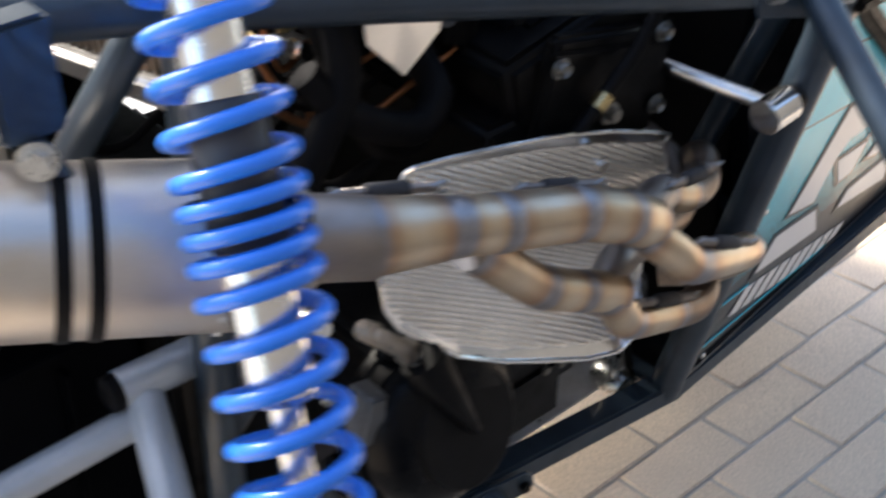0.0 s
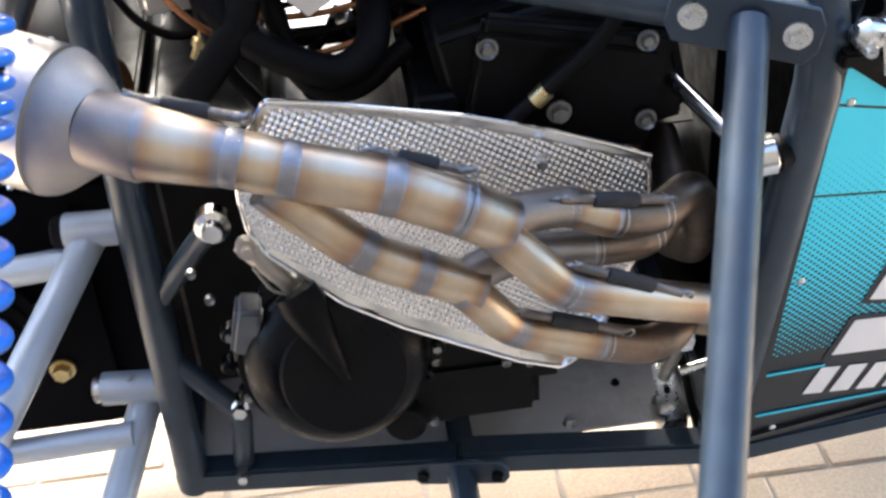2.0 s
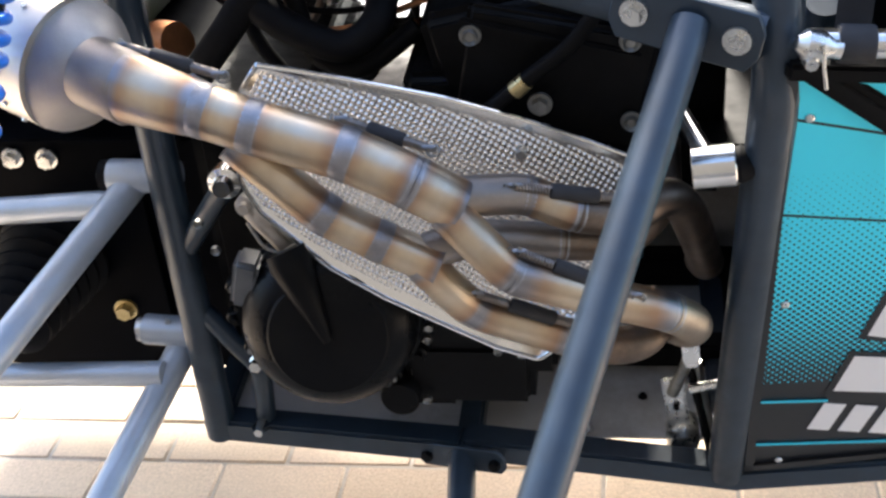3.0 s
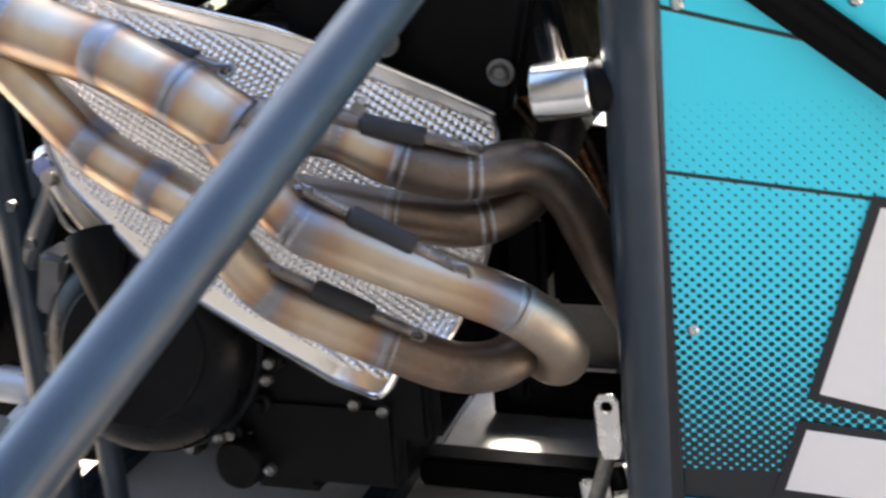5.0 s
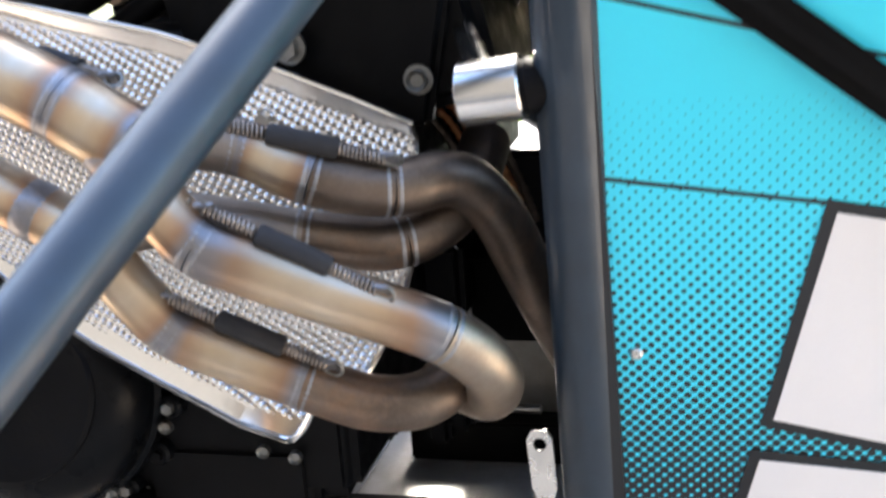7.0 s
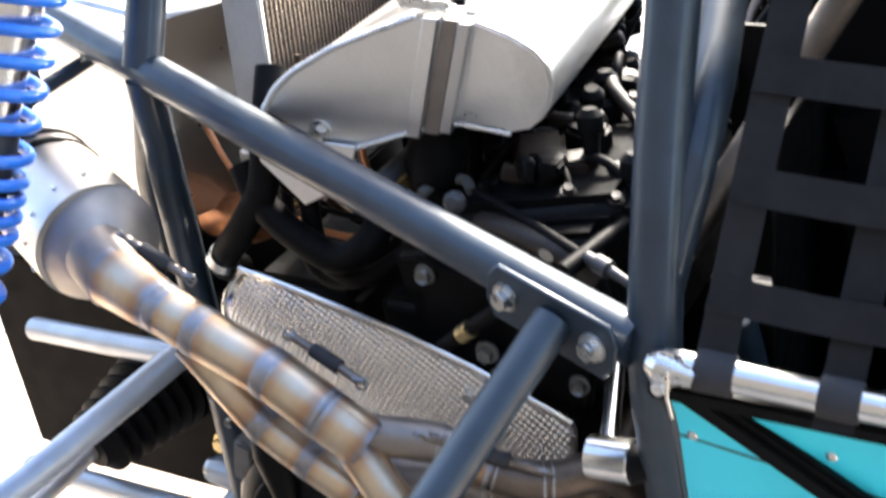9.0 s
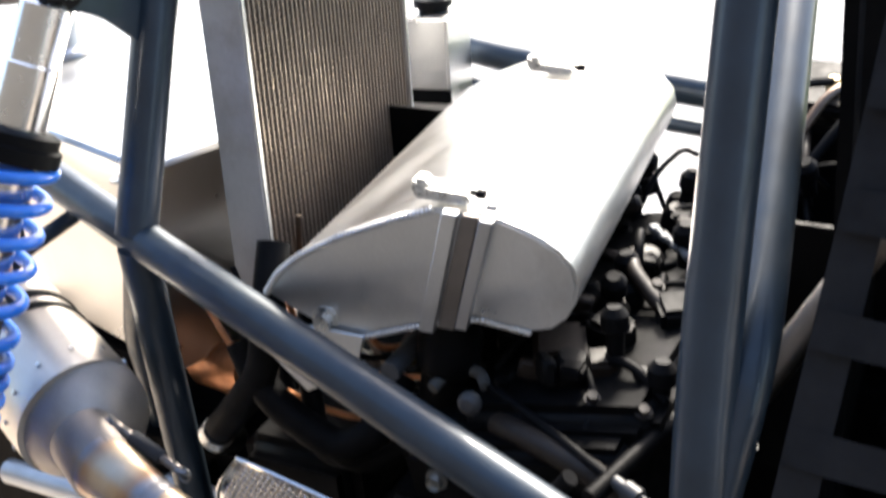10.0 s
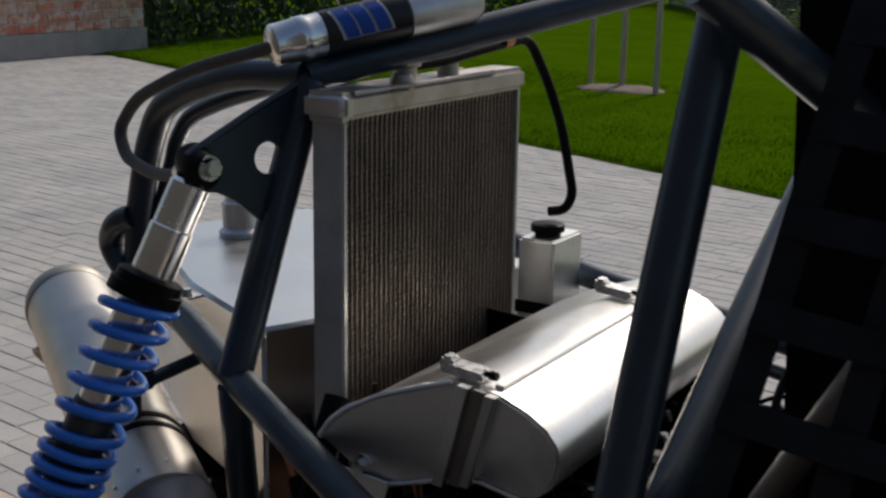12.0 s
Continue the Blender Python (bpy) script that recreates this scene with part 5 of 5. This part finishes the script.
part("end_cap", pole(RES0.lerp(RES1, 0.60), RES0.lerp(RES1, 0.95), [(0, 0.0268), (0.02, 0.0295), (0.9, 0.0295), (1, 0.024)], 36), M["alu_cast"], res)
part("hose", tube([RES0 + Vector((0.005, 0.008, 0)), (0.107, 0.62, 1.354), (-0.007, 0.62, 1.307), (-0.053, 0.62, 1.260), (-0.03, 0.61, 1.228), (0.06, 0.58, 1.222), (0.15, 0.55, 1.236), (0.225, 0.512, 1.262)], 0.0085, 0.06, steps=8), M["hose_grey"], res, "grey braided damper hose")
part("hose_fitting", pole((0.200, 0.522, 1.254), (0.242, 0.507, 1.270), [(0, 0.010), (0.4, 0.0105), (0.45, 0.008), (1, 0.008)], 16), M["zinc"], res)
rd = (RES1 - RES0).normalized()
for i, f in enumerate((0.255, 0.325, 0.40)):
    c = RES0.lerp(RES1, f)
    m = basis(c, rd, (1, 0, 0))
    for off, mt, grow in ((0.0278, "white", 0.0), (0.0284, "blue_label", 0.004)):
        bm = bmesh.new()
        cells = 8
        vs = []
        for k in range(cells + 1):
            an = radians(-75 + grow * 600) + radians(90 - grow * 1200) * k / cells
            lean = 0.010 * k / cells
            vs.append([bm.verts.new(m @ Vector((off * math.cos(an), off * math.sin(an), d0 + lean))) for d0 in (0.0 + grow, 0.026 - grow)])
        for k in range(cells):
            bm.faces.new((vs[k][0], vs[k + 1][0], vs[k + 1][1], vs[k][1]))
        bmesh.ops.solidify(bm, geom=bm.faces[:], thickness=0.0003)
        part("label_block", bm, M[mt], res)

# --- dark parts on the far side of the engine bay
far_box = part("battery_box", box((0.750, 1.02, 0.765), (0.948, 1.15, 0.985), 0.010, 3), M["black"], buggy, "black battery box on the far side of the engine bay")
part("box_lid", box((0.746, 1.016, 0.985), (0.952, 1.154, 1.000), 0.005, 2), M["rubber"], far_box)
for k in range(3):
    part("terminal", pole((0.83 + 0.045 * k, 1.05, 1.0), (0.83 + 0.045 * k, 1.05, 1.02), [(0, 0.009), (0.7, 0.009), (1, 0.006)], 12), M["brass"], far_box)
    part("lead", tube([(0.83 + 0.045 * k, 1.05, 1.015), (0.80 + 0.04 * k, 1.00, 1.03), (0.78 + 0.03 * k, 0.94, 0.98), (0.80, 0.86, 0.92)], 0.0055, 0.03), M["rubber"] if k != 1 else M["elbow"], far_box)

# --- airbox, set square to the car's axis
axes = Matrix.Translation((0.6113, 0.4585, 0.9921)) @ Euler((0, radians(5.8), radians(9.6))).to_matrix().to_4x4() @ Matrix.Diagonal((0.887, 1, 0.887, 1)) @ Matrix.Translation((-0.58, -0.505, -1.04))
BOXP = [(0.416, 0.989), (0.430, 1.015), (0.452, 1.038), (0.499, 1.070), (0.557, 1.099), (0.600, 1.118), (0.660, 1.119), (0.700, 1.108), (0.726, 1.094), (0.742, 1.078), (0.748, 1.060), (0.746, 1.040), (0.738, 1.022), (0.724, 1.008), (0.705, 1.002), (0.646, 1.006), (0.595, 0.990), (0.508, 0.953), (0.483, 0.960), (0.440, 0.978)]
bm = bmesh.new()
f = bm.faces.new([bm.verts.new((x, 0.505, z)) for x, z in BOXP])
r = bmesh.ops.extrude_face_region(bm, geom=[f])
bmesh.ops.translate(bm, verts=[v for v in r["geom"] if isinstance(v, bmesh.types.BMVert)], vec=(0, 0.535, 0))
bmesh.ops.recalc_face_normals(bm, faces=bm.faces[:])
ends = [e for e in bm.edges if abs(e.verts[0].co.y - e.verts[1].co.y) < 1e-5]
bmesh.ops.bevel(bm, geom=ends, offset=0.0035, segments=2, affect="EDGES")
airbox = part("airbox", bm, M["alu"], buggy, "welded aluminium airbox held by two latches")
weld_path = [Vector((x, 0.5045, z + 0.001)) for x, z in BOXP[0:6]]
bm = bmesh.new()
fine = rounded(weld_path, 0.01, 4)
wp = []
for a, b in zip(fine, fine[1:]):
    n = max(1, int((b - a).length / 0.0022))
    wp += [a.lerp(b, i / n) for i in range(n)]
sweep(bm, wp, [0.0032 + 0.0010 * (i % 2) + 0.0006 * noise.noise(p * 70) for i, p in enumerate(wp)], 8)
part("weld_seam", bm, M["alu"], airbox)
low = rounded([Vector((x, 0.5045, z - 0.001)) for x, z in BOXP[14:19]], 0.01, 4)
bm = bmesh.new()
wp = []
for p, q in zip(low, low[1:]):
    n = max(1, int((q - p).length / 0.0022))
    wp += [p.lerp(q, i / n) for i in range(n)]
sweep(bm, wp, [0.0028 + 0.0010 * (i % 2) + 0.0006 * noise.noise(p * 70) for i, p in enumerate(wp)], 8)
part("weld_seam", bm, M["alu"], airbox)
def band(x0t, x1t, x0b, x1b, y, thick, zt=1.121, zb=0.986):
    return plate([(x0t, zt), (x1t, zt), (x1b, zb), (x0b, zb)], thick, Matrix(((1, 0, 0, 0), (0, 0, 1, y), (0, 1, 0, 0), (0, 0, 0, 1))), 0.001)


part("flange", band(0.610, 0.626, 0.590, 0.606, 0.494, 0.012), M["alu"], airbox)
part("flange_gap", band(0.628, 0.646, 0.608, 0.626, 0.500, 0.006, 1.119, 0.990), M["sleeve"], airbox)
part("flange", band(0.648, 0.662, 0.628, 0.641, 0.494, 0.012, 1.119, 0.996), M["alu_cast"], airbox)
part("lid_seam", square_tube((0.652, 0.52, 1.1215), (0.652, 1.035, 1.1215), 0.012, 0.006, bevel=0.001), M["alu"], airbox)
for y in (0.528, 0.922):
    lat = part("latch", block((0.058, 0.030, 0.012), Matrix.Translation((0.602, y, 1.127)), 0.003), M["zinc"], airbox, "zinc-plated latch")
    part("latch_pin", pole((0.624, y, 1.130), (0.644, y, 1.130), [(0, 0.0035), (0.5, 0.0035), (0.55, 0.006), (1, 0.005)], 12), M["black"], lat)
    part("latch_hook", block((0.018, 0.022, 0.018), Matrix.Translation((0.578, y, 1.131)), 0.004), M["zinc"], lat)
part("mount_bolt", bolt_bm((0.484, 0.506, 0.972), Y0, 0.0105), M["zinc"], airbox)
part("inlet_rim", pole((0.60, 1.035, 1.06), (0.605, 1.065, 1.06), [(0, 0.045), (0.6, 0.045), (1, 0.040)], 30), M["alu_cast"], airbox)

part("support_plate", plate([(0.405, 0.965), (0.53, 0.965), (0.522, 0.918), (0.466, 0.884), (0.412, 0.93)], 0.003, Matrix(((1, 0, 0, 0), (0, 0, 1, 0.497), (0, 1, 0, 0), (0, 0, 0, 1))), 0.0008), M["alu"], airbox)

# --- radiator, upright on the level ground and square to the car's axis
axes = Matrix.Translation((0.397, 0.541, 1.300)) @ Matrix.Rotation(radians(9.6), 4, "Z") @ Matrix.Translation((-0.380, -0.619, -1.288))
RY0, RY1, RZ0, RZ1 = 0.628, 1.078, 0.860, 1.322
rad = part("radiator", box((0.326, RY0, RZ0), (0.372, RY0 + 0.010, RZ1 - 0.03), 0.002), M["rad_plate"], buggy, "upright aluminium radiator with vertical cooling tubes")
part("side_plate", box((0.326, RY1 - 0.010, RZ0), (0.372, RY1, RZ1 - 0.03), 0.002), M["alu_cast"], rad)
part("top_tank", box((0.318, RY0 - 0.006, RZ1 - 0.032), (0.378, RY1 + 0.006, RZ1), 0.007, 3), M["tank_alu"], rad)
part("bottom_tank", box((0.318, RY0 - 0.006, RZ0 - 0.03), (0.378, RY1 + 0.006, RZ0), 0.007, 3), M["alu_cast"], rad)
part("core_back", box((0.336, RY0 + 0.010, RZ0), (0.3648, RY1 - 0.010, RZ1 - 0.032), 0.0), M["core"], rad)
for i in range(40):
    y = RY0 + 0.014 + i * (RY1 - RY0 - 0.028) / 39
    part("cooling_tube", box((0.330, y - 0.0011, RZ0), (0.3675, y + 0.0011, RZ1 - 0.032), 0.0004, 1), M["core_tube"], rad)
fin = bmesh.new()
for i in range(39):
    y0 = RY0 + 0.014 + i * (RY1 - RY0 - 0.028) / 39 + 0.0013
    y1 = y0 + (RY1 - RY0 - 0.028) / 39 - 0.0026
    n = 110
    for k in range(n):
        z = RZ0 + 0.004 + k * (RZ1 - 0.036 - RZ0 - 0.004) / n
        h = 0.0026 if k % 2 else -0.0026
        fin.faces.new([fin.verts.new(p) for p in ((0.3664, y0, z + h), (0.3664, y1, z - h), (0.364, y1, z - h), (0.364, y0, z + h))])
tagged(part("fin_pack", fin, M["core"], rad, "", False), kind="stuff")
part("filler_neck", pole((0.348, 0.80, RZ1), (0.348, 0.80, RZ1 + 0.036), [(0, 0.016), (0.5, 0.016), (0.55, 0.021), (0.9, 0.021), (1, 0.017)], 28), M["tank_alu"], rad)
part("outlet_stub", pole((0.348, 0.91, RZ1 - 0.005), (0.345, 0.91, RZ1 + 0.06), [(0, 0.015), (1, 0.015)], 24), M["tank_alu"], rad)
part("tank_end", box((0.316, RY0 - 0.009, RZ1 - 0.034), (0.380, RY0 + 0.018, RZ1 + 0.002), 0.008, 3), M["alu_cast"], rad)
for x in (0.322, 0.374):
    bm = bmesh.new()
    wpts = [Vector((x, RY0 + 0.02 + 0.0024 * i, RZ1 - 0.001)) for i in range(145)]
    sweep(bm, wpts, [0.0026 + 0.0010 * (i % 2) + 0.0005 * noise.noise(p * 60) for i, p in enumerate(wpts)], 8)
    part("top_weld", bm, M["tank_alu"], rad)
part("tank_boss", pole((0.360, 0.775, RZ1 - 0.012), (0.360, 0.775, RZ1 + 0.012), [(0, 0.016), (0.7, 0.016), (1, 0.012)], 20), M["tank_alu"], rad)
part("top_hose", tube([(0.345, 0.91, RZ1 + 0.02), (0.340, 0.915, RZ1 + 0.07), (0.30, 0.93, RZ1 + 0.10), (0.20, 0.95, RZ1 + 0.08), (0.10, 0.97, RZ1 - 0.05)], 0.019, 0.03), M["rubber"], rad, "black rubber radiator hose")
part("hose_clamp", pole((0.345, 0.91, RZ1 + 0.030), (0.344, 0.911, RZ1 + 0.042), [(0, 0.0205), (1, 0.0205)], 24), M["zinc"], rad)
part("tank_hose", tube([(0.352, 0.80, RZ1 + 0.02), (0.36, 0.88, RZ1 + 0.022), (0.372, 0.98, RZ1 + 0.034), (0.372, 1.10, RZ1 + 0.042), (0.380, 1.155, RZ1 - 0.03), (0.396, 1.173, RZ1 - 0.097), (0.406, 1.200, RZ1 - 0.205), (0.392, 1.203, RZ1 - 0.232), (0.366, 1.197, RZ1 - 0.236)], 0.0075, 0.03, steps=8), M["rubber"], rad, "thin black overflow hose")
part("hose_clip", pole((0.374, 1.015, RZ1 + 0.040), (0.378, 1.032, RZ1 + 0.043), [(0, 0.0098), (1, 0.0098)], 16), M["copper"], rad)
axes = Matrix.Translation((0.308, 1.175, 1.060)) @ Matrix.Rotation(radians(9.6), 4, "Z")
can = part("catch_can", box((-0.062, -0.105, -0.26), (0, 0, 0), 0.004, 2), M["alu"], buggy, "small welded aluminium catch can")
part("cap", pole((-0.032, -0.062, 0), (-0.032, -0.062, 0.020), [(0, 0.021), (0.3, 0.021), (0.35, 0.027), (0.9, 0.027), (1, 0.022)], 24), M["black"], can)
part("can_strap", box((-0.064, -0.108, -0.12), (0.002, -0.105, -0.10), 0.001), M["black"], can)

# --- fuel tank
axes = LEVEL
TP = [(-0.067, 0.674), (0.196, 0.587), (0.225, 0.70), (0.225, 1.15), (-0.354, 1.196), (-0.42, 0.86)]
tank = part("fuel_tank", plate(TP, -0.262, Matrix.Translation((0, 0, 1.0)), 0.006), M["tank_sheet"], buggy, "bright folded aluminium fuel tank with a filler cap")
part("filler_cap", pole((-0.262, 0.950, 1.0), (-0.265, 0.948, 1.075), [(0, 0.040), (0.12, 0.042), (0.2, 0.034), (0.8, 0.034), (0.85, 0.028), (1, 0.026)], 32), M["alu_cast"], tank)
for x, y in ((0.185, 0.572), (-0.03, 0.645)):
    part("tank_tab", block((0.032, 0.03, 0.004), Matrix.Translation((x, y, 0.992)), 0.001), M["alu_cast"], tank)
    part("tab_bolt", bolt_bm((x, y - 0.006, 0.994), (0, 0, 1), 0.008), M["zinc"], tank)

axes = CAR
# --- window net and seat
def on_net(x, z, out=0.0):
    return Vector((x + (z - 0.9) * 0.11, 0.318 + (x - 0.95) * 0.05 + (z - 0.9) * 0.48 - out, z))


def strap(a, b, w, out):
    (x0, z0), (x1, z1) = a, b
    bm = bmesh.new()
    n = 14
    d = Vector((x1 - x0, z1 - z0)).normalized()
    side = Vector((-d.y, d.x)) * w / 2
    rows = []
    for i in range(n + 1):
        k = i / n
        x, z = x0 + (x1 - x0) * k, z0 + (z1 - z0) * k
        sag = 0.004 * math.sin(k * math.pi * 3 + x0 * 20)
        rows.append([bm.verts.new(on_net(x + side.x * s, z + side.y * s, out + sag)) for s in (-1, 0, 1)])
    for p, q in zip(rows, rows[1:]):
        for j in range(2):
            bm.faces.new((p[j], p[j + 1], q[j + 1], q[j]))
    bmesh.ops.solidify(bm, geom=bm.faces[:], thickness=0.0022)
    return bm


net = part("window_net", strap((0.950, 0.885), (0.944, 1.55), 0.029, 0.0), M["net"], buggy, "black webbing window net")
for i in range(1, 6):
    x = 0.950 + 0.092 * i
    part("strap", strap((x, 0.875), (x - 0.010, 1.55), 0.029, 0.0), M["net"], net)
for i in range(8):
    z = 0.956 + 0.0725 * i
    part("cross_strap", strap((0.935, z), (1.47, z - 0.03), 0.025, 0.005), M["net"], net)
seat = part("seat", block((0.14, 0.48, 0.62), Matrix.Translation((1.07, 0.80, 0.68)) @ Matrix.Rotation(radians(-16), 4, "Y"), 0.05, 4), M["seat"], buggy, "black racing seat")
# tall black slab added behind the net in place of the dark cockpit
part("seat_side_slab", box((0.915, 0.645, 0.45), (1.75, 0.69, 1.52), 0.02, 3), M["seat"], seat)
part("seat_side_slab", block((0.28, 0.05, 0.50), Matrix.Translation((1.12, 1.03, 0.66)) @ Matrix.Rotation(radians(-16), 4, "Y"), 0.022, 3), M["seat"], seat)
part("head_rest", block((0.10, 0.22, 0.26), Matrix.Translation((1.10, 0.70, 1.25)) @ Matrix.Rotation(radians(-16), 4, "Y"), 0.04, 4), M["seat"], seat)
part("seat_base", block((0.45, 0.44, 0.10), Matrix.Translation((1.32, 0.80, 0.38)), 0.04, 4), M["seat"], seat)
part("harness", tube([(0.955, 0.66, 1.18), (1.06, 0.64, 1.16), (1.16, 0.66, 0.95)], 0.012, 0.04), M["net"], seat)

# ---------------------------------------------------------------- the yard
axes = LEVEL


def stake_tree(x, y, group_name):
    mul = bmesh.new()
    bmesh.ops.create_uvsphere(mul, u_segments=28, v_segments=10, radius=1.0, matrix=Matrix.Diagonal((0.52, 0.36, 0.045, 1)))
    for v in mul.verts:
        v.co.z += 0.02 * noise.noise(v.co * 9) - 0.005
    m = new("mulch_ring", mesh_of("mulch_ring", mul, M["mulch"]))
    m.location = (x, y, 0.02)
    tagged(m, "round bed of bark mulch under a young tree", "mulch bed")
    for k, (dx, dy) in enumerate(((-0.44, 0.08), (-0.05, 0.10), (0.54, -0.18))):
        s = new("tree_stake", mesh_of("tree_stake", tube([(0, 0, -0.02), (0.005, 0, 0.8), (0, 0.004, 1.9)], 0.032, 0, 12), M["wood"]))
        s.location = (x + dx, y + dy, 0.0)
        tagged(s, "weathered round wooden stake beside a young tree", "stake", group_name)


stake_tree(-6.10, 11.25, "stakes round the trees")
stake_tree(-0.50, 9.75, "stakes round the trees")


def fence():
    f = thing("fence", "dark slatted fence at the end of the lawn", "fence", at=(0, 0, 0))
    a, b = Vector((-16.8, 30.2, 0)), Vector((3.0, 8.5, 0))
    n = 12
    for i in range(n + 1):
        p = a.lerp(b, i / n)
        part("post", box(p + Vector((-0.04, -0.04, 0)), p + Vector((0.04, 0.04, 1.25)), 0.005), M["fence"], f)
    for k in range(18):
        z = 0.13 + k * 0.062
        part("rail", square_tube(a + Vector((0, -0.05, z)), b + Vector((0, -0.05, z)), 0.02, 0.034, bevel=0.003), M["fence"], f)
    part("kerb", square_tube(a + Vector((0, -0.06, 0.03)), b + Vector((0, -0.06, 0.03)), 0.10, 0.10, bevel=0.01), M["concrete"], f)


fence()


def hedge():
    rng = random.Random(5)
    bm = bmesh.new()
    for i in range(22000):
        k = rng.random()
        if i % 5 < 2:
            c = Vector((-16.9 + 15.0 * k + rng.gauss(0, 0.2), 31.2 - 16.4 * k + rng.gauss(0, 0.3), 0.1 + 1.9 * rng.random() ** 0.8 + 0.2 * math.sin(k * 30)))
        else:
            c = Vector((-14.0 - 3.2 * k + rng.gauss(0, 0.25), 11.1 + 19.0 * k ** 1.5, 0.05 + 1.9 * rng.random() ** 0.9))
        s = 0.05 + 0.06 * rng.random()
        m = Matrix.Translation(c) @ Euler((rng.random() * 6, rng.random() * 6, rng.random() * 6)).to_matrix().to_4x4()
        bm.faces.new([bm.verts.new(m @ Vector(p)) for p in ((-s, 0, 0), (0, -s * 0.5, 0.01), (s, 0, 0), (0, s * 0.5, 0.01))])
    h = new("hedge", mesh_of("hedge", bm, M["leaf"], False))
    tagged(h, "dark green leafy hedge behind the fence", "hedge", kind="stuff")


hedge()

# unseen dark asphalt strip, added to cut light bounced onto the near side
drive = new("road", mesh_of("road", box((-40.0, -3.3, -0.02), (40.0, -0.72, -0.002), 0.0), M["asphalt"]))
tagged(drive, "unseen dark ground strip added to cut bounced light on the near side", "road", kind="structure")

# unseen plain dark rendered wall, added behind the camera to close the yard
near_wall = new("wall_unseen", mesh_of("wall_unseen", box((-9.0, -3.6, 0.0), (9.0, -3.3, 4.6), 0.01), M["render"]))
tagged(near_wall, "unseen dark rendered wall added to close the near side of the yard", "wall", kind="structure")

# brick wall with a grey plinth
WA, WB = Vector((-12.34, 2.8, 0)), Vector((-13.60, 10.7, 0))
wd = (WB - WA).normalized()
wn_ = Vector((wd.y, -wd.x, 0))
wl = (WB - WA).length
WM = Matrix((wd, wn_, Vector((0, 0, 1)))).transposed().to_4x4()
WM.translation = WA
wall = new("wall_far", mesh_of("wall_far", block((wl, 0.36, 3.0), WM @ Matrix.Translation((wl / 2, -0.18, 1.5)), 0.004), M["mortar"]))
tagged(wall, "old red brick wall with lime-stained joints", "wall", kind="structure")
plinth = new("plinth", mesh_of("plinth", block((wl + 0.03, 0.05, 0.31), WM @ Matrix.Translation((wl / 2, 0.026, 0.155)), 0.008), M["concrete"]))
tagged(plinth, "grey rendered plinth at the foot of the brick wall", "plinth", kind="structure")
brick_me = mesh_of("brick", block((0.30, 0.02, 0.118), None, 0.008, 1), M["brick"])
rng = random.Random(11)
for row in range(9):
    for i in range(14):
        x = wl - 0.16 - i * 0.315 - (0.157 if row % 2 else 0)
        b = new("brick", brick_me)
        b.parent = wall
        b.matrix_local = WM @ Matrix.Translation((x, 0.003 + rng.uniform(-0.003, 0.004), 0.376 + row * 0.133)) @ Euler((0, rng.uniform(-0.012, 0.012), rng.uniform(-0.02, 0.02))).to_matrix().to_4x4()

# pavers: running bond, rows along the car
PW, PL, Y_ROW = 0.0975, 0.1950, 0.4715
paving = new("pavement", mesh_of("pavement", box((-13.6, -0.72, -0.02), (6.0, 9.6, -0.0028), 0.0), M["sand"], False))
tagged(paving, "beige and grey concrete pavers laid in running bond", "paving", kind="structure")
pm = block((PL - 0.0038, PW - 0.0038, 0.05), Matrix.Translation((0, 0, -0.025)), 0.0035, 1)
paver_me = mesh_of("paver", pm, M["paver"])
rng = random.Random(3)
near, far = [], []
for j in range(-44, 95):
    y = Y_ROW + (j + 0.5) * PW
    off = 0.179 if j % 2 == 0 else 0.0815
    for i in range(-68, 30):
        x = off + (i + 0.5) * PL
        if y < -0.67 or y > LAWN_EDGE(x) - 0.05 or (Vector((x, y, 0)) - WA).dot(wn_) < 0.07:
            continue
        (near if (-0.5 < x < 2.0 and 0.04 < y < 1.1 and len(near) < 128) or (-0.6 < x < 1.9 and 0.04 < y < 1.14) else far).append((x, y))
for x, y in near[:300]:
    b = new("paver", paver_me)
    b.parent = paving
    b.location = (x, y, rng.uniform(-0.0015, 0.0015))
    b.rotation_euler = (rng.uniform(-0.006, 0.006), rng.uniform(-0.004, 0.004), rng.uniform(-0.006, 0.006))
far += near[300:]
def paver_field(cells, mat):
    verts, faces = [], []
    for x, y in cells:
        k = len(verts)
        a, b, c = (PL - 0.0038) / 2, (PW - 0.0038) / 2, 0.0035
        z, dz = rng.uniform(-0.0015, 0.0015), rng.uniform(-0.001, 0.001)
        verts += [(x - a, y - b, z - 0.02), (x + a, y - b, z - 0.02), (x + a, y + b, z - 0.02), (x - a, y + b, z - 0.02),
                  (x - a, y - b, z - c), (x + a, y - b, z - c), (x + a, y + b, z - c), (x - a, y + b, z - c),
                  (x - a + c, y - b + c, z), (x + a - c, y - b + c, z + dz), (x + a - c, y + b - c, z + dz), (x - a + c, y + b - c, z)]
        for p in (0, 4):
            faces += [(k + p + e, k + p + (e + 1) % 4, k + p + 4 + (e + 1) % 4, k + p + 4 + e) for e in range(4)]
        faces.append((k + 8, k + 9, k + 10, k + 11))
    me = bpy.data.meshes.new("paver_field")
    me.from_pydata(verts, [], faces)
    me.materials.append(M[mat])
    ob = new("paver_field", me)
    ob.parent = paving
    tagged(ob, kind="stuff")


paver_field([c for c in far if c[1] < 1.3], "paver")
paver_field([c for c in far if c[1] >= 1.3], "grey_paver")
